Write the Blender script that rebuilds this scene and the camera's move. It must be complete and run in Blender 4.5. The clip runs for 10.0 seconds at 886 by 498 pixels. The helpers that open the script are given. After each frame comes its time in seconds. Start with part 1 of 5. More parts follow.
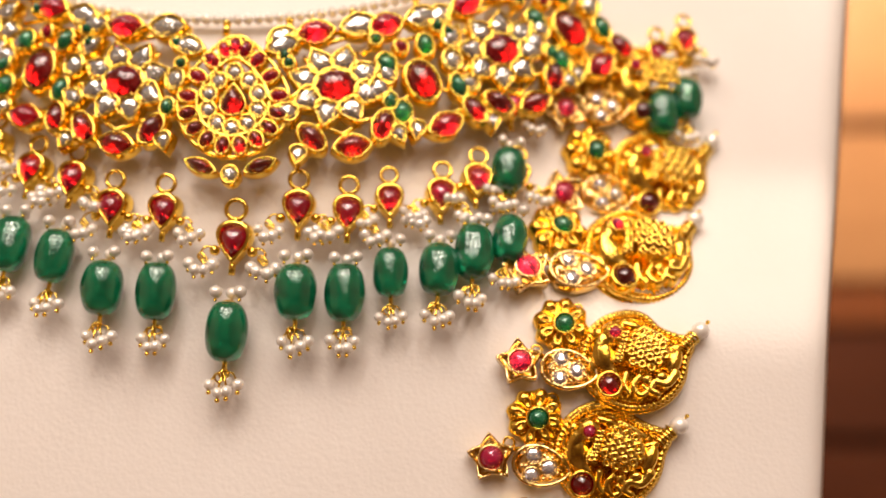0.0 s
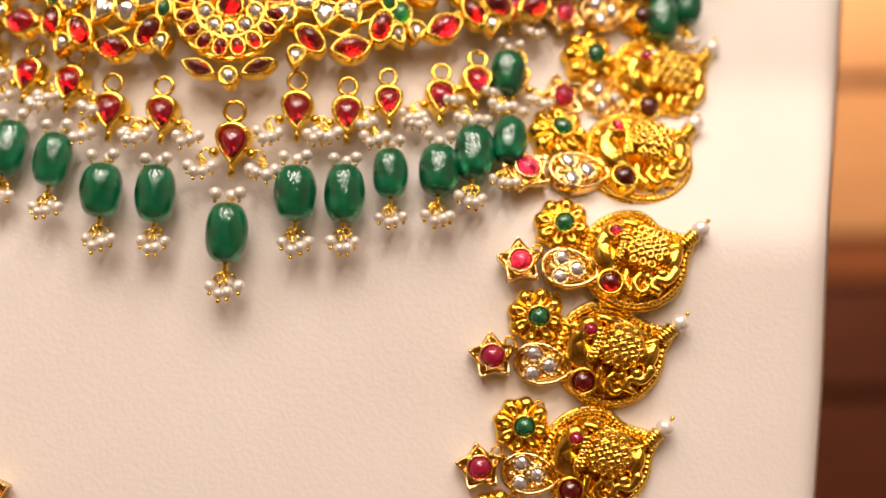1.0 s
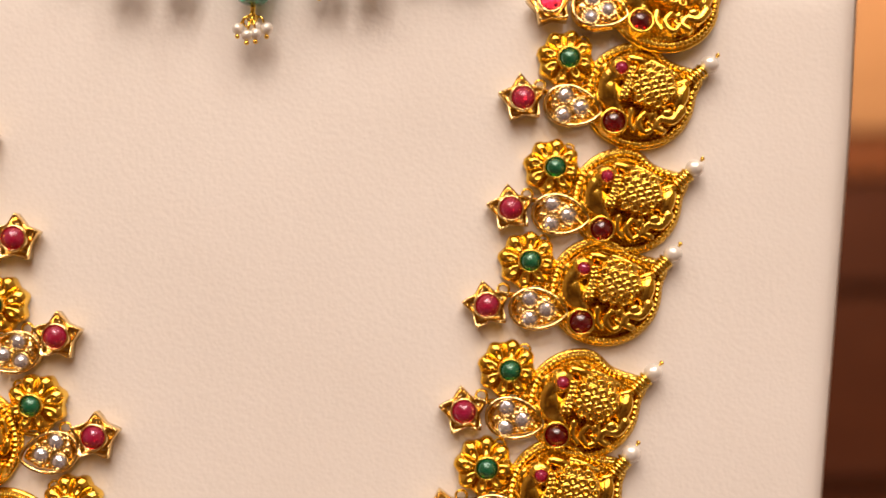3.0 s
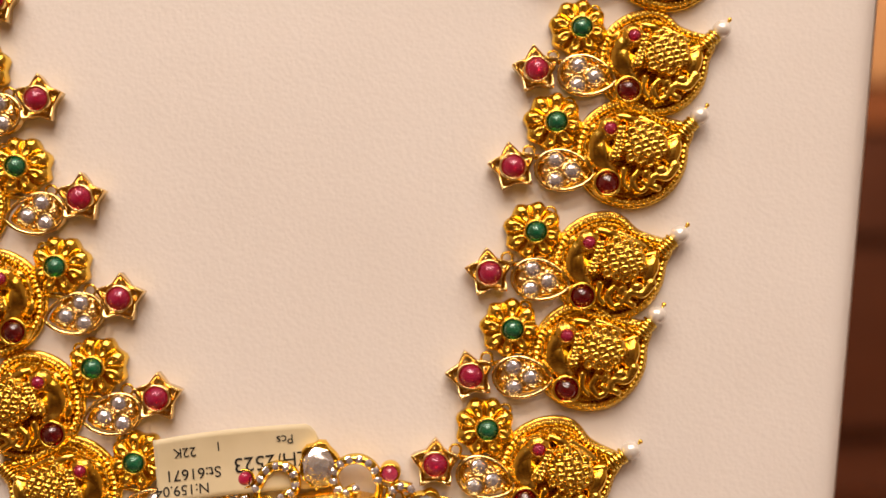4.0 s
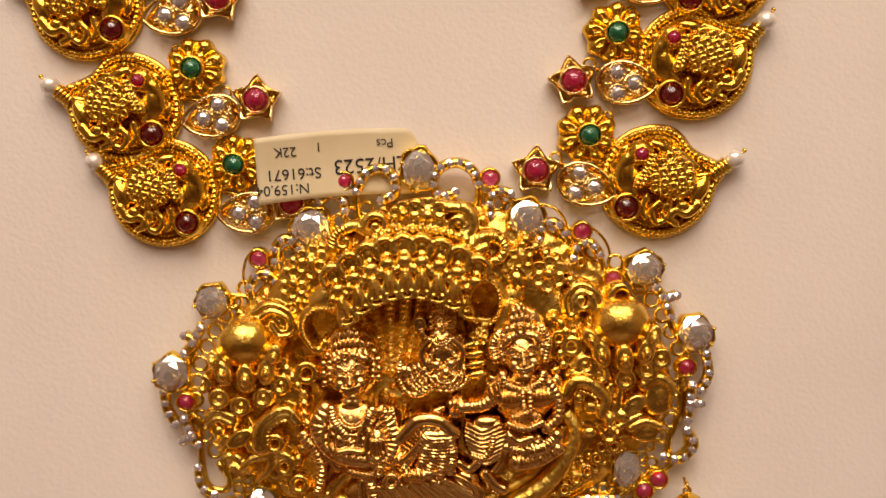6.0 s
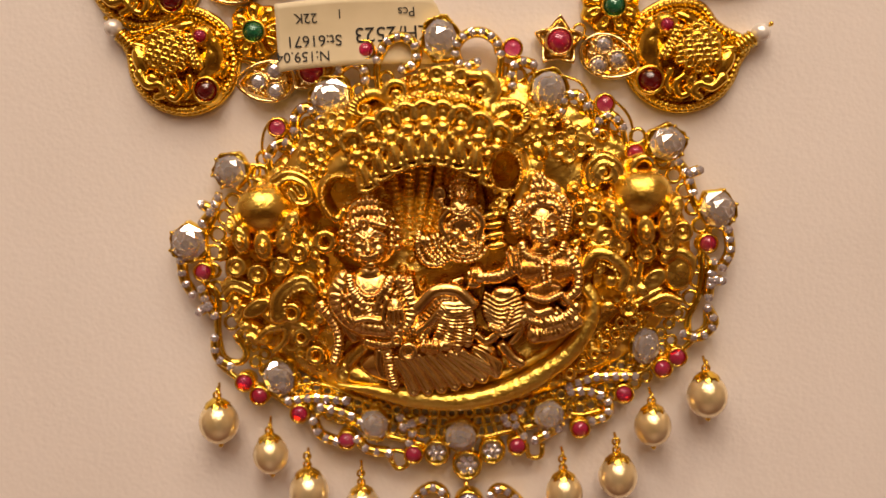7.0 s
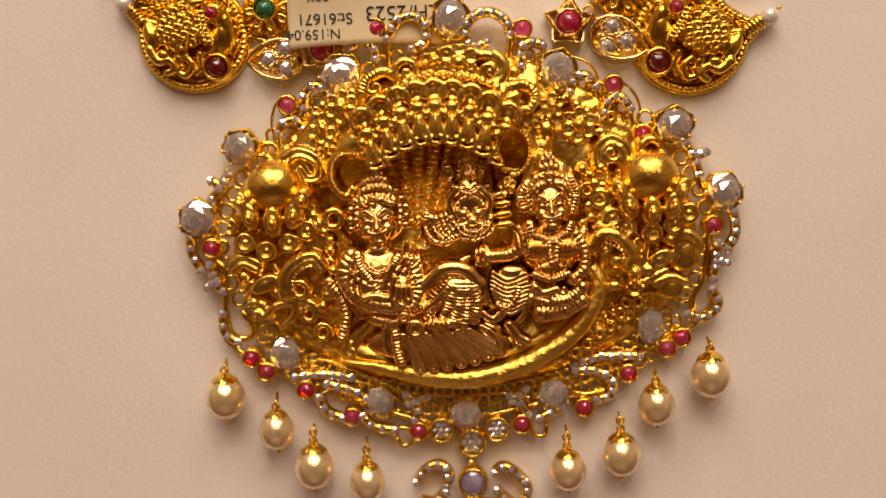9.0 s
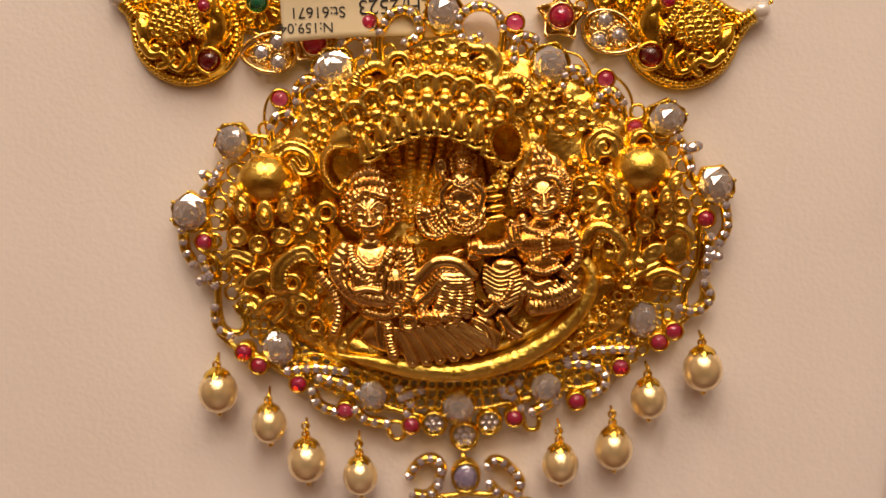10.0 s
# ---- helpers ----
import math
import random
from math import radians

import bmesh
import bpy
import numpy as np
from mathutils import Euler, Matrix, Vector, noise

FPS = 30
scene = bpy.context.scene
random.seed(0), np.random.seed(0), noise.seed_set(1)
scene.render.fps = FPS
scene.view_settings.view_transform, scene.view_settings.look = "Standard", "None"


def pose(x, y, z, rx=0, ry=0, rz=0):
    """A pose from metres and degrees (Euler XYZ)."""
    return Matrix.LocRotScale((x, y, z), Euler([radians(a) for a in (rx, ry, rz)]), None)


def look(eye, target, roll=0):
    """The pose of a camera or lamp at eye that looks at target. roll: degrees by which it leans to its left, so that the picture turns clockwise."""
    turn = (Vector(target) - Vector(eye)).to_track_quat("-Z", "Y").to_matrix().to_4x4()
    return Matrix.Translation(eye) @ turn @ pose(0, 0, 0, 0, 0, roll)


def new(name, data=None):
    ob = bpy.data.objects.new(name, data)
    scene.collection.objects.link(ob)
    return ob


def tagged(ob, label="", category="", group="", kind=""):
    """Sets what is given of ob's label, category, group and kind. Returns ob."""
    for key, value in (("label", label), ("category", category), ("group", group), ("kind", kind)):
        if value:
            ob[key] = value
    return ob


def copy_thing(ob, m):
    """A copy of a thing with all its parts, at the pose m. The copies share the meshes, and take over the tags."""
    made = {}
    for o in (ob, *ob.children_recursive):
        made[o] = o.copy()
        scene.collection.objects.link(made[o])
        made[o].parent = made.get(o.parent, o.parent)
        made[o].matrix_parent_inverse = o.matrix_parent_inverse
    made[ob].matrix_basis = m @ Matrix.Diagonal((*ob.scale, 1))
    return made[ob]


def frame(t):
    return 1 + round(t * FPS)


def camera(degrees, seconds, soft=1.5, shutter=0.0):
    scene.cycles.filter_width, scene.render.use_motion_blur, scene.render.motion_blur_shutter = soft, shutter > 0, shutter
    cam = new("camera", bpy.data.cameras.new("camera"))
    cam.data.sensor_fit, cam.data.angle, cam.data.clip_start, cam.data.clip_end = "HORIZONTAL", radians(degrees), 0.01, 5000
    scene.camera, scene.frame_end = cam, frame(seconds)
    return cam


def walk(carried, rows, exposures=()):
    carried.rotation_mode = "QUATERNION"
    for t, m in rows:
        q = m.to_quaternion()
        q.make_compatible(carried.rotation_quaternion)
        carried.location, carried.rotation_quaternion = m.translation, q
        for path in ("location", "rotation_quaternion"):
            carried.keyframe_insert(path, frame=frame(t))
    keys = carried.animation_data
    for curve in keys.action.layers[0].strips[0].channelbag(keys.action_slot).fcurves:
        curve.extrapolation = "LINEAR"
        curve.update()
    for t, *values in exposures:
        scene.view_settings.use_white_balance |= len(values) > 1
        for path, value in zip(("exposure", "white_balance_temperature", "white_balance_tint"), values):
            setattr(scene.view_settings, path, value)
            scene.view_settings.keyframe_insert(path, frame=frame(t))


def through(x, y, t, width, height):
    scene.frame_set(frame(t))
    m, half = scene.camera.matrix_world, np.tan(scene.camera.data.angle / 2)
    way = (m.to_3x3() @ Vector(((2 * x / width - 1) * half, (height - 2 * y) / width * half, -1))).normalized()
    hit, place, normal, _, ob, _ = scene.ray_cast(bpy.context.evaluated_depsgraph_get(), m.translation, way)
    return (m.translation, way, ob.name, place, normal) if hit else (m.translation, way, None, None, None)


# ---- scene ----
cam = camera(42.0, 10.0)
PATH = [
    (0, (0.0017, -0.21445, 0.08237), (-0.00092, -0.01559, 0.10356), -0.12),
    (0.5, (0.00291, -0.21371, 0.0765), (0.00124, -0.01468, 0.09612), -0.34),
    (1, (0.00074, -0.21296, 0.06948), (-0.00112, -0.01363, 0.08569), -0.54),
    (1.5, (0.00118, -0.21154, 0.06037), (-0.00153, -0.01198, 0.07344), -0.74),
    (2, (-0.00076, -0.21097, 0.05243), (-0.00273, -0.01125, 0.06283), -0.79),
    (2.2, (-0.00092, -0.21104, 0.05061), (-0.00324, -0.01122, 0.05866), -0.92),
    (3.3, (-0.00985, -0.21059, 0.02731), (-0.00866, -0.01065, 0.03198), -1.05),
    (3.5, (-0.0103, -0.21031, 0.02263), (-0.00918, -0.01035, 0.0269), -1.12),
    (4, (-0.01304, -0.20979, 0.01512), (-0.01238, -0.00979, 0.0152), -0.99),
    (4.5, (-0.01536, -0.20939, 0.00718), (-0.01589, -0.00943, 0.0033), -1.04),
    (5, (-0.01805, -0.20871, -0.00306), (-0.01896, -0.00884, -0.01034), -1.05),
    (5.5, (-0.02339, -0.2079, -0.01181), (-0.02556, -0.00822, -0.02293), -0.66),
    (6, (-0.02652, -0.20869, -0.01973), (-0.03083, -0.00946, -0.03672), -0.34),
    (6.2, (-0.02714, -0.20847, -0.02437), (-0.03139, -0.00933, -0.04247), -0.19),
    (7.3, (-0.02827, -0.20915, -0.03999), (-0.03519, -0.01039, -0.06118), 0.57),
    (7.5, (-0.02942, -0.20963, -0.03935), (-0.03524, -0.01081, -0.06026), 0.7),
    (8, (-0.03073, -0.21035, -0.03879), (-0.03654, -0.01156, -0.05989), 1.04),
    (8.5, (-0.03098, -0.20994, -0.04094), (-0.03616, -0.01128, -0.06352), 1.07),
    (9, (-0.03012, -0.21035, -0.0406), (-0.0355, -0.01169, -0.06306), 1.11),
    (9.5, (-0.03047, -0.21071, -0.04142), (-0.03554, -0.01194, -0.06298), 1.11),
    (10, (-0.03049, -0.21074, -0.04218), (-0.03421, -0.01198, -0.06416), 1.2),
]
walk(cam, [(t, look(eye, target, roll)) for t, eye, target, roll in PATH], [(0, -0.08, 6500, 10), (2.2, -0.04, 6500, 10), (4.5, -0.17, 6650, 10), (6.2, -0.26, 7000, 11), (7.5, -0.36, 7150, 12), (10, -0.38, 7150, 12)])

# ---- focus, light, room tone ----
cam.data.dof.use_dof = True
cam.data.dof.focus_distance = 0.2025
cam.data.dof.aperture_fstop = 6.8

world = bpy.data.worlds.new("showroom_air")
world.use_nodes = True
world.node_tree.nodes["Background"].inputs[0].default_value = (1.0, 0.86, 0.7, 1)
world.node_tree.nodes["Background"].inputs[1].default_value = 0.15
scene.world = world


def area(name, at, target, size, watts, colour=(1.0, 0.86, 0.70)):
    lamp = bpy.data.lights.new(name, "AREA")
    lamp.shape, lamp.size, lamp.energy, lamp.color = "DISK", size, watts, colour
    ob = new(name, lamp)
    ob.matrix_world = look(at, target)
    return ob


AIM = (-0.02, 0, 0.02)
for x, y, w in ((-0.10, -0.80, 5.4), (0.38, -0.62, 3.4), (-0.62, -0.62, 3.4), (0.80, -1.05, 3.6), (-0.95, -1.10, 3.6), (0.22, -1.30, 4.6), (-0.40, -1.35, 4.6)):
    area("spot_lamp", (x, y, 1.38), AIM, 0.30, w * 1.0, (1.0, 0.865, 0.75))
for x, y in ((-0.9, -2.0), (0.1, -2.1), (0.95, -2.2), (-0.45, -2.9), (0.55, -3.0)):
    area("far_spot_lamp", (x, y, 1.42), AIM, 0.30, 4.4, (1.0, 0.85, 0.72))
area("ceiling_panel_lamp", (0.0, -1.20, 1.46), (0, -0.5, 0), 1.1, 12.0, (1.0, 0.86, 0.76))
for x in (-0.8, 0.0, 0.8):
    area("wall_washer_lamp", (x, -3.5, 1.44), (x, -4.15, 0.15), 0.3, 3.0, (1.0, 0.82, 0.64))
area("cabinet_lamp", (0.45, 0.62, 0.62), (0.45, 0.95, 0.28), 0.25, 3.4, (1.0, 0.68, 0.38))

# ---- materials ----


def nodes_of(name):
    m = bpy.data.materials.new(name)
    m.use_nodes = True
    nt = m.node_tree
    return m, nt, nt.nodes["Principled BSDF"]


def mix_noise(nt, scale, low, high, detail=3.0, spread=(0.3, 0.7)):
    """A colour that wanders between low and high at the given scale per metre."""
    co = nt.nodes.new("ShaderNodeTexCoord")
    no = nt.nodes.new("ShaderNodeTexNoise")
    no.inputs["Scale"].default_value = scale
    no.inputs["Detail"].default_value = detail
    ramp = nt.nodes.new("ShaderNodeValToRGB")
    ramp.color_ramp.elements[0].position, ramp.color_ramp.elements[1].position = spread
    ramp.color_ramp.elements[0].color = (*low, 1)
    ramp.color_ramp.elements[1].color = (*high, 1)
    nt.links.new(co.outputs["Object"], no.inputs["Vector"])
    nt.links.new(no.outputs["Fac"], ramp.inputs["Fac"])
    return ramp, no, co


def bump(nt, b, source, strength, distance):
    bp = nt.nodes.new("ShaderNodeBump")
    bp.inputs["Strength"].default_value = strength
    bp.inputs["Distance"].default_value = distance
    nt.links.new(source, bp.inputs["Height"])
    nt.links.new(bp.outputs["Normal"], b.inputs["Normal"])
    return bp


def gold(name, low, high, rough, grain=1500, relief=0.00012, strength=0.35):
    m, nt, b = nodes_of(name)
    ramp, no, co = mix_noise(nt, 260, low, high)
    nt.links.new(ramp.outputs["Color"], b.inputs["Base Color"])
    b.inputs["Metallic"].default_value = 1.0
    rr = nt.nodes.new("ShaderNodeMapRange")
    rr.inputs["To Min"].default_value = rough * 0.7
    rr.inputs["To Max"].default_value = rough * 1.4
    nt.links.new(no.outputs["Fac"], rr.inputs["Value"])
    nt.links.new(rr.outputs["Result"], b.inputs["Roughness"])
    fine = nt.nodes.new("ShaderNodeTexNoise")
    fine.inputs["Scale"].default_value = grain
    fine.inputs["Detail"].default_value = 2
    nt.links.new(co.outputs["Object"], fine.inputs["Vector"])
    bump(nt, b, fine.outputs["Fac"], strength, relief)
    return m


GOLD = gold("antique_gold", (0.88, 0.52, 0.055), (1.0, 0.68, 0.12), 0.17, 900, 0.0003, 0.3)
GOLD_PLATE = gold("satin_plate_gold", (0.88, 0.51, 0.075), (1.0, 0.68, 0.15), 0.25, 1000, 0.0004, 0.35)
GOLD_BRIGHT = gold("bright_gold", (0.92, 0.58, 0.08), (1.0, 0.73, 0.15), 0.14, 900, 0.0002, 0.4)
GOLD_PALE = gold("pale_gold", (0.92, 0.63, 0.22), (1.0, 0.75, 0.34), 0.15, 700, 0.0004, 0.5)
GOLD_SATIN = gold("satin_gold", (0.78, 0.45, 0.12), (0.96, 0.63, 0.22), 0.18, 1200, 0.0002, 0.35)


def stone(name, low, high, scale, rough=0.07, through=0.45, ior=1.7, coat=0.6, rough_skin=0.15):
    m, nt, b = nodes_of(name)
    ramp, no, co = mix_noise(nt, scale, low, high, 4.0)
    nt.links.new(ramp.outputs["Color"], b.inputs["Base Color"])
    b.inputs["Roughness"].default_value = rough
    b.inputs["IOR"].default_value = ior
    b.inputs["Transmission Weight"].default_value = through
    b.inputs["Coat Weight"].default_value = coat
    b.inputs["Coat Roughness"].default_value = 0.05
    bump(nt, b, no.outputs["Fac"], rough_skin, 0.0005)
    return m


RUBY = stone("ruby", (0.80, 0.003, 0.06), (0.96, 0.012, 0.15), 300, 0.04, 0.85, 1.65, 0.7)
RUBY_PINK = stone("pink_ruby", (0.80, 0.012, 0.10), (0.94, 0.045, 0.22), 350, 0.04, 0.7, 1.6, 0.7)
RUBY_DARK = stone("dark_ruby", (0.34, 0.003, 0.015), (0.55, 0.006, 0.035), 300, 0.04, 0.9)
EMERALD = stone("emerald", (0.003, 0.16, 0.06), (0.015, 0.34, 0.15), 420, 0.07, 0.55)
EMERALD_BEAD = stone("emerald_bead", (0.0008, 0.075, 0.034), (0.012, 0.34, 0.145), 260, 0.05, 0.5, 1.6, 0.6, 1.0)
GLASSY = stone("violet_stone", (0.35, 0.3, 0.55), (0.6, 0.55, 0.8), 500, 0.03, 0.6)


def white_stone(name, low, high, scale, clear, metal=0.7, ior=1.8, rough=0.04, skin=0.0):
    """A colourless stone over bright foil: part clear, part milky, with a hard polish."""
    m, nt, b = nodes_of(name)
    ramp, no, co = mix_noise(nt, scale, low, high)
    nt.links.new(ramp.outputs["Color"], b.inputs["Base Color"])
    b.inputs["Metallic"].default_value = metal
    b.inputs["Transmission Weight"].default_value = clear
    b.inputs["IOR"].default_value = ior
    b.inputs["Roughness"].default_value = rough
    b.inputs["Coat Weight"].default_value = 1.0
    b.inputs["Coat IOR"].default_value = 2.1
    if skin:
        bump(nt, b, no.outputs["Fac"], skin, 0.0005)
    return m


DIAMOND = white_stone("diamond", (0.72, 0.70, 0.78), (1.0, 0.98, 1.0), 900, 0.25)
PAVE_STONE = white_stone("pave_diamond", (0.55, 0.48, 0.52), (0.95, 0.90, 0.94), 700, 0.25, 0.6)
POLKI = white_stone("uncut_diamond", (0.52, 0.51, 0.50), (0.90, 0.88, 0.84), 420, 0.4, 0.6, 1.6, 0.08, 0.35)
CRYSTAL = white_stone("rose_cut_crystal", (0.88, 0.82, 0.80), (1.0, 0.97, 0.96), 260, 0.65, 0.35, 1.7, 0.03)


def pearl_mat(name, low, high, lustre=0.12):
    m, nt, b = nodes_of(name)
    ramp, no, co = mix_noise(nt, 240, low, high)
    nt.links.new(ramp.outputs["Color"], b.inputs["Base Color"])
    b.inputs["Roughness"].default_value = 0.2
    b.inputs["Metallic"].default_value = lustre
    b.inputs["Coat Weight"].default_value = 0.8
    b.inputs["Coat Roughness"].default_value = 0.06
    b.inputs["Sheen Weight"].default_value = 0.2
    return m


PEARL = pearl_mat("seed_pearl", (0.80, 0.72, 0.63), (0.93, 0.87, 0.80), 0.3)
PEARL_BIG = pearl_mat("cream_pearl", (0.85, 0.62, 0.28), (0.96, 0.78, 0.46), 0.65)

LEATHER, _nt, _b = nodes_of("cream_leatherette")
_r, _n, _c = mix_noise(_nt, 22, (0.82, 0.745, 0.69), (0.87, 0.80, 0.75), 5.0)
_nt.links.new(_r.outputs["Color"], _b.inputs["Base Color"])
_b.inputs["Roughness"].default_value = 0.55
_v = _nt.nodes.new("ShaderNodeTexVoronoi")
_v.feature = "SMOOTH_F1"
_v.inputs["Scale"].default_value = 1500
_f = _nt.nodes.new("ShaderNodeTexNoise")
_f.inputs["Scale"].default_value = 800
_f.inputs["Detail"].default_value = 4
_nt.links.new(_c.outputs["Object"], _v.inputs["Vector"])
_nt.links.new(_c.outputs["Object"], _f.inputs["Vector"])
_a = _nt.nodes.new("ShaderNodeMath")
_a.operation = "ADD"
_nt.links.new(_v.outputs["Distance"], _a.inputs[0])
_nt.links.new(_f.outputs["Fac"], _a.inputs[1])
bump(_nt, _b, _a.outputs[0], 0.2, 0.00022)

PAPER, _nt, _b = nodes_of("cream_paper")
_r, _n, _c = mix_noise(_nt, 120, (0.70, 0.58, 0.36), (0.78, 0.66, 0.44))
_nt.links.new(_r.outputs["Color"], _b.inputs["Base Color"])
_b.inputs["Roughness"].default_value = 0.5
INK, _nt, _b = nodes_of("black_ink")
_b.inputs["Base Color"].default_value = (0.012, 0.011, 0.011, 1)
_b.inputs["Roughness"].default_value = 0.6


def wood(name, low, high, rough):
    m, nt, b = nodes_of(name)
    co = nt.nodes.new("ShaderNodeTexCoord")
    mp = nt.nodes.new("ShaderNodeMapping")
    mp.inputs["Scale"].default_value = (1, 1, 9)
    no = nt.nodes.new("ShaderNodeTexNoise")
    no.inputs["Scale"].default_value = 6
    no.inputs["Detail"].default_value = 6
    ramp = nt.nodes.new("ShaderNodeValToRGB")
    ramp.color_ramp.elements[0].color, ramp.color_ramp.elements[1].color = (*low, 1), (*high, 1)
    nt.links.new(co.outputs["Object"], mp.inputs["Vector"])
    nt.links.new(mp.outputs["Vector"], no.inputs["Vector"])
    nt.links.new(no.outputs["Fac"], ramp.inputs["Fac"])
    nt.links.new(ramp.outputs["Color"], b.inputs["Base Color"])
    b.inputs["Roughness"].default_value = rough
    bump(nt, b, no.outputs["Fac"], 0.2, 0.002)
    return m


WOOD_DARK = wood("dark_red_wood", (0.05, 0.012, 0.004), (0.13, 0.035, 0.012), 0.35)
WOOD_RED = wood("red_brown_wood", (0.16, 0.045, 0.012), (0.30, 0.09, 0.025), 0.35)
WOOD_LIGHT = wood("honey_wood", (0.42, 0.20, 0.08), (0.60, 0.32, 0.14), 0.4)
WALL_PAINT, _nt, _b = nodes_of("warm_wall_paint")
_r, _n, _c = mix_noise(_nt, 3, (0.40, 0.27, 0.17), (0.50, 0.34, 0.22), 5)
_nt.links.new(_r.outputs["Color"], _b.inputs["Base Color"])
_b.inputs["Roughness"].default_value = 0.7
FLOOR_MAT = wood("floor_boards", (0.10, 0.05, 0.03), (0.20, 0.11, 0.06), 0.3)
CEIL_MAT, _nt, _b = nodes_of("ceiling_paint")
_r, _n, _c = mix_noise(_nt, 2, (0.58, 0.53, 0.47), (0.64, 0.59, 0.53), 5)
_nt.links.new(_r.outputs["Color"], _b.inputs["Base Color"])
_b.inputs["Roughness"].default_value = 0.8

# ---- mesh pieces: u to the right, v up, h out of the board, in millimetres ----
TAU = 2 * math.pi


def outline(kind, a, b, n=24):
    t = np.arange(n) * TAU / n
    c, s = np.cos(t), np.sin(t)
    if kind == "pear":
        return np.stack([-1.3 * a * np.sin(t) * np.abs(np.sin(t / 2)) ** 1.1, b * c], 1)
    if kind == "leafy":
        return np.stack([-1.05 * a * np.sin(t) * np.abs(np.sin(t / 2)) ** 0.4, b * c], 1)
    if kind == "navette":
        return np.stack([a * c, b * np.sign(s) * np.abs(s) ** 1.7], 1)
    if kind == "square":
        q = 0.55
        return np.stack([a * np.sign(c) * np.abs(c) ** q, b * np.sign(s) * np.abs(s) ** q], 1)
    return np.stack([a * c, b * s], 1)


def turned(p, degrees, cu=0.0, cv=0.0):
    r = radians(degrees)
    m = np.array([[math.cos(r), math.sin(r)], [-math.sin(r), math.cos(r)]])
    return np.asarray(p) @ m + (cu, cv)


def stack_rings(rings, cap_top=True, cap_bottom=False):
    """Closed rings of equal count, joined one to the next."""
    n = len(rings[0])
    v = np.concatenate(rings)
    f = []
    for k in range(len(rings) - 1):
        for i in range(n):
            j = (i + 1) % n
            f.append((k * n + i, k * n + j, (k + 1) * n + j, (k + 1) * n + i))
    if cap_top:
        f.append(tuple((len(rings) - 1) * n + i for i in range(n)))
    if cap_bottom:
        f.append(tuple(reversed(range(n))))
    return v, f


def lift(p, h):
    return np.column_stack([p, np.full(len(p), h)])


def dome(p, h0, h1, steps=5, flat=0.0):
    c = p.mean(0)
    rings = [lift(p, h0)]
    for k in range(1, steps + 1):
        a = k / steps * math.pi / 2 * 0.94
        rings.append(lift(c + (p - c) * math.cos(a), h0 + (h1 - h0) * math.sin(a)))
    return stack_rings(rings)


def plate(p, h0, h1, edge=0.4, inset=0.93):
    c = p.mean(0)
    return stack_rings([lift(p, h0), lift(p, h1 - edge), lift(c + (p - c) * (1 + inset) / 2, h1 - edge * 0.3), lift(c + (p - c) * inset, h1)], cap_bottom=True)


def collar(p, h0, h1, thick):
    """A bezel: a wall round an outline with a rounded lip."""
    c = p.mean(0)
    r = np.linalg.norm(p - c, axis=1).mean()
    k = 1 + thick / r
    q = lambda s, h: lift(c + (p - c) * s, h)
    return stack_rings([q(k * 1.08, h0), q(k * 1.02, h1 - thick * 0.5), q((1 + k) / 2, h1), q(1.0, h1 - thick * 0.3), q(0.96, h0)], cap_top=False)


def rose_cut(p, h0, h1):
    """A flat-faceted stone: a girdle, two staggered rows of facets and a small table."""
    c = p.mean(0)
    q = p[::3] if len(p) >= 18 else p
    w = (q + np.roll(q, -1, 0)) / 2
    d = h1 - h0
    return stack_rings([lift(q, h0), lift(q, h0 + d * 0.25), lift(c + (w - c) * 0.86, h0 + d * 0.62), lift(c + (q - c) * 0.58, h0 + d * 0.86), lift(c + (w - c) * 0.32, h1)])


def ball(c, r, nu=14, nv=9, squash=(1, 1, 1)):
    rings = []
    for k in range(nv + 1):
        a = math.pi * (0.02 + 0.96 * k / nv)
        t = np.arange(nu) * TAU / nu
        rings.append(np.stack([c[0] + r * squash[0] * math.sin(a) * np.cos(t), c[1] + r * squash[1] * math.sin(a) * np.sin(t), np.full(nu, c[2] - r * squash[2] * math.cos(a))], 1))
    return stack_rings(rings, True, True)


def tube(path, radius, closed=False, seg=8):
    """A round rod along points (u, v, h); the radius may be one number or one each."""
    p = np.asarray(path, float)
    n = len(p)
    rad = np.broadcast_to(np.asarray(radius, float), (n,))
    d = np.roll(p, -1, 0) - np.roll(p, 1, 0) if closed else np.gradient(p, axis=0)
    d = d / np.maximum(np.linalg.norm(d, axis=1, keepdims=True), 1e-9)
    ref = np.array([0, 0, 1.0])
    s = np.cross(d, ref)
    weak = np.linalg.norm(s, axis=1) < 1e-3
    s[weak] = np.cross(d[weak], [0, 1.0, 0])
    s /= np.linalg.norm(s, axis=1, keepdims=True)
    w = np.cross(s, d)
    t = np.arange(seg) * TAU / seg
    v = (p[:, None] + rad[:, None, None] * (np.cos(t)[None, :, None] * s[:, None] + np.sin(t)[None, :, None] * w[:, None])).reshape(-1, 3)
    f = []
    for k in range(n if closed else n - 1):
        for i in range(seg):
            j = (i + 1) % seg
            k2 = (k + 1) % n
            f.append((k * seg + j, k * seg + i, k2 * seg + i, k2 * seg + j))
    if not closed:
        f.append(tuple(range(seg)))
        f.append(tuple((n - 1) * seg + i for i in reversed(range(seg))))
    return v, f


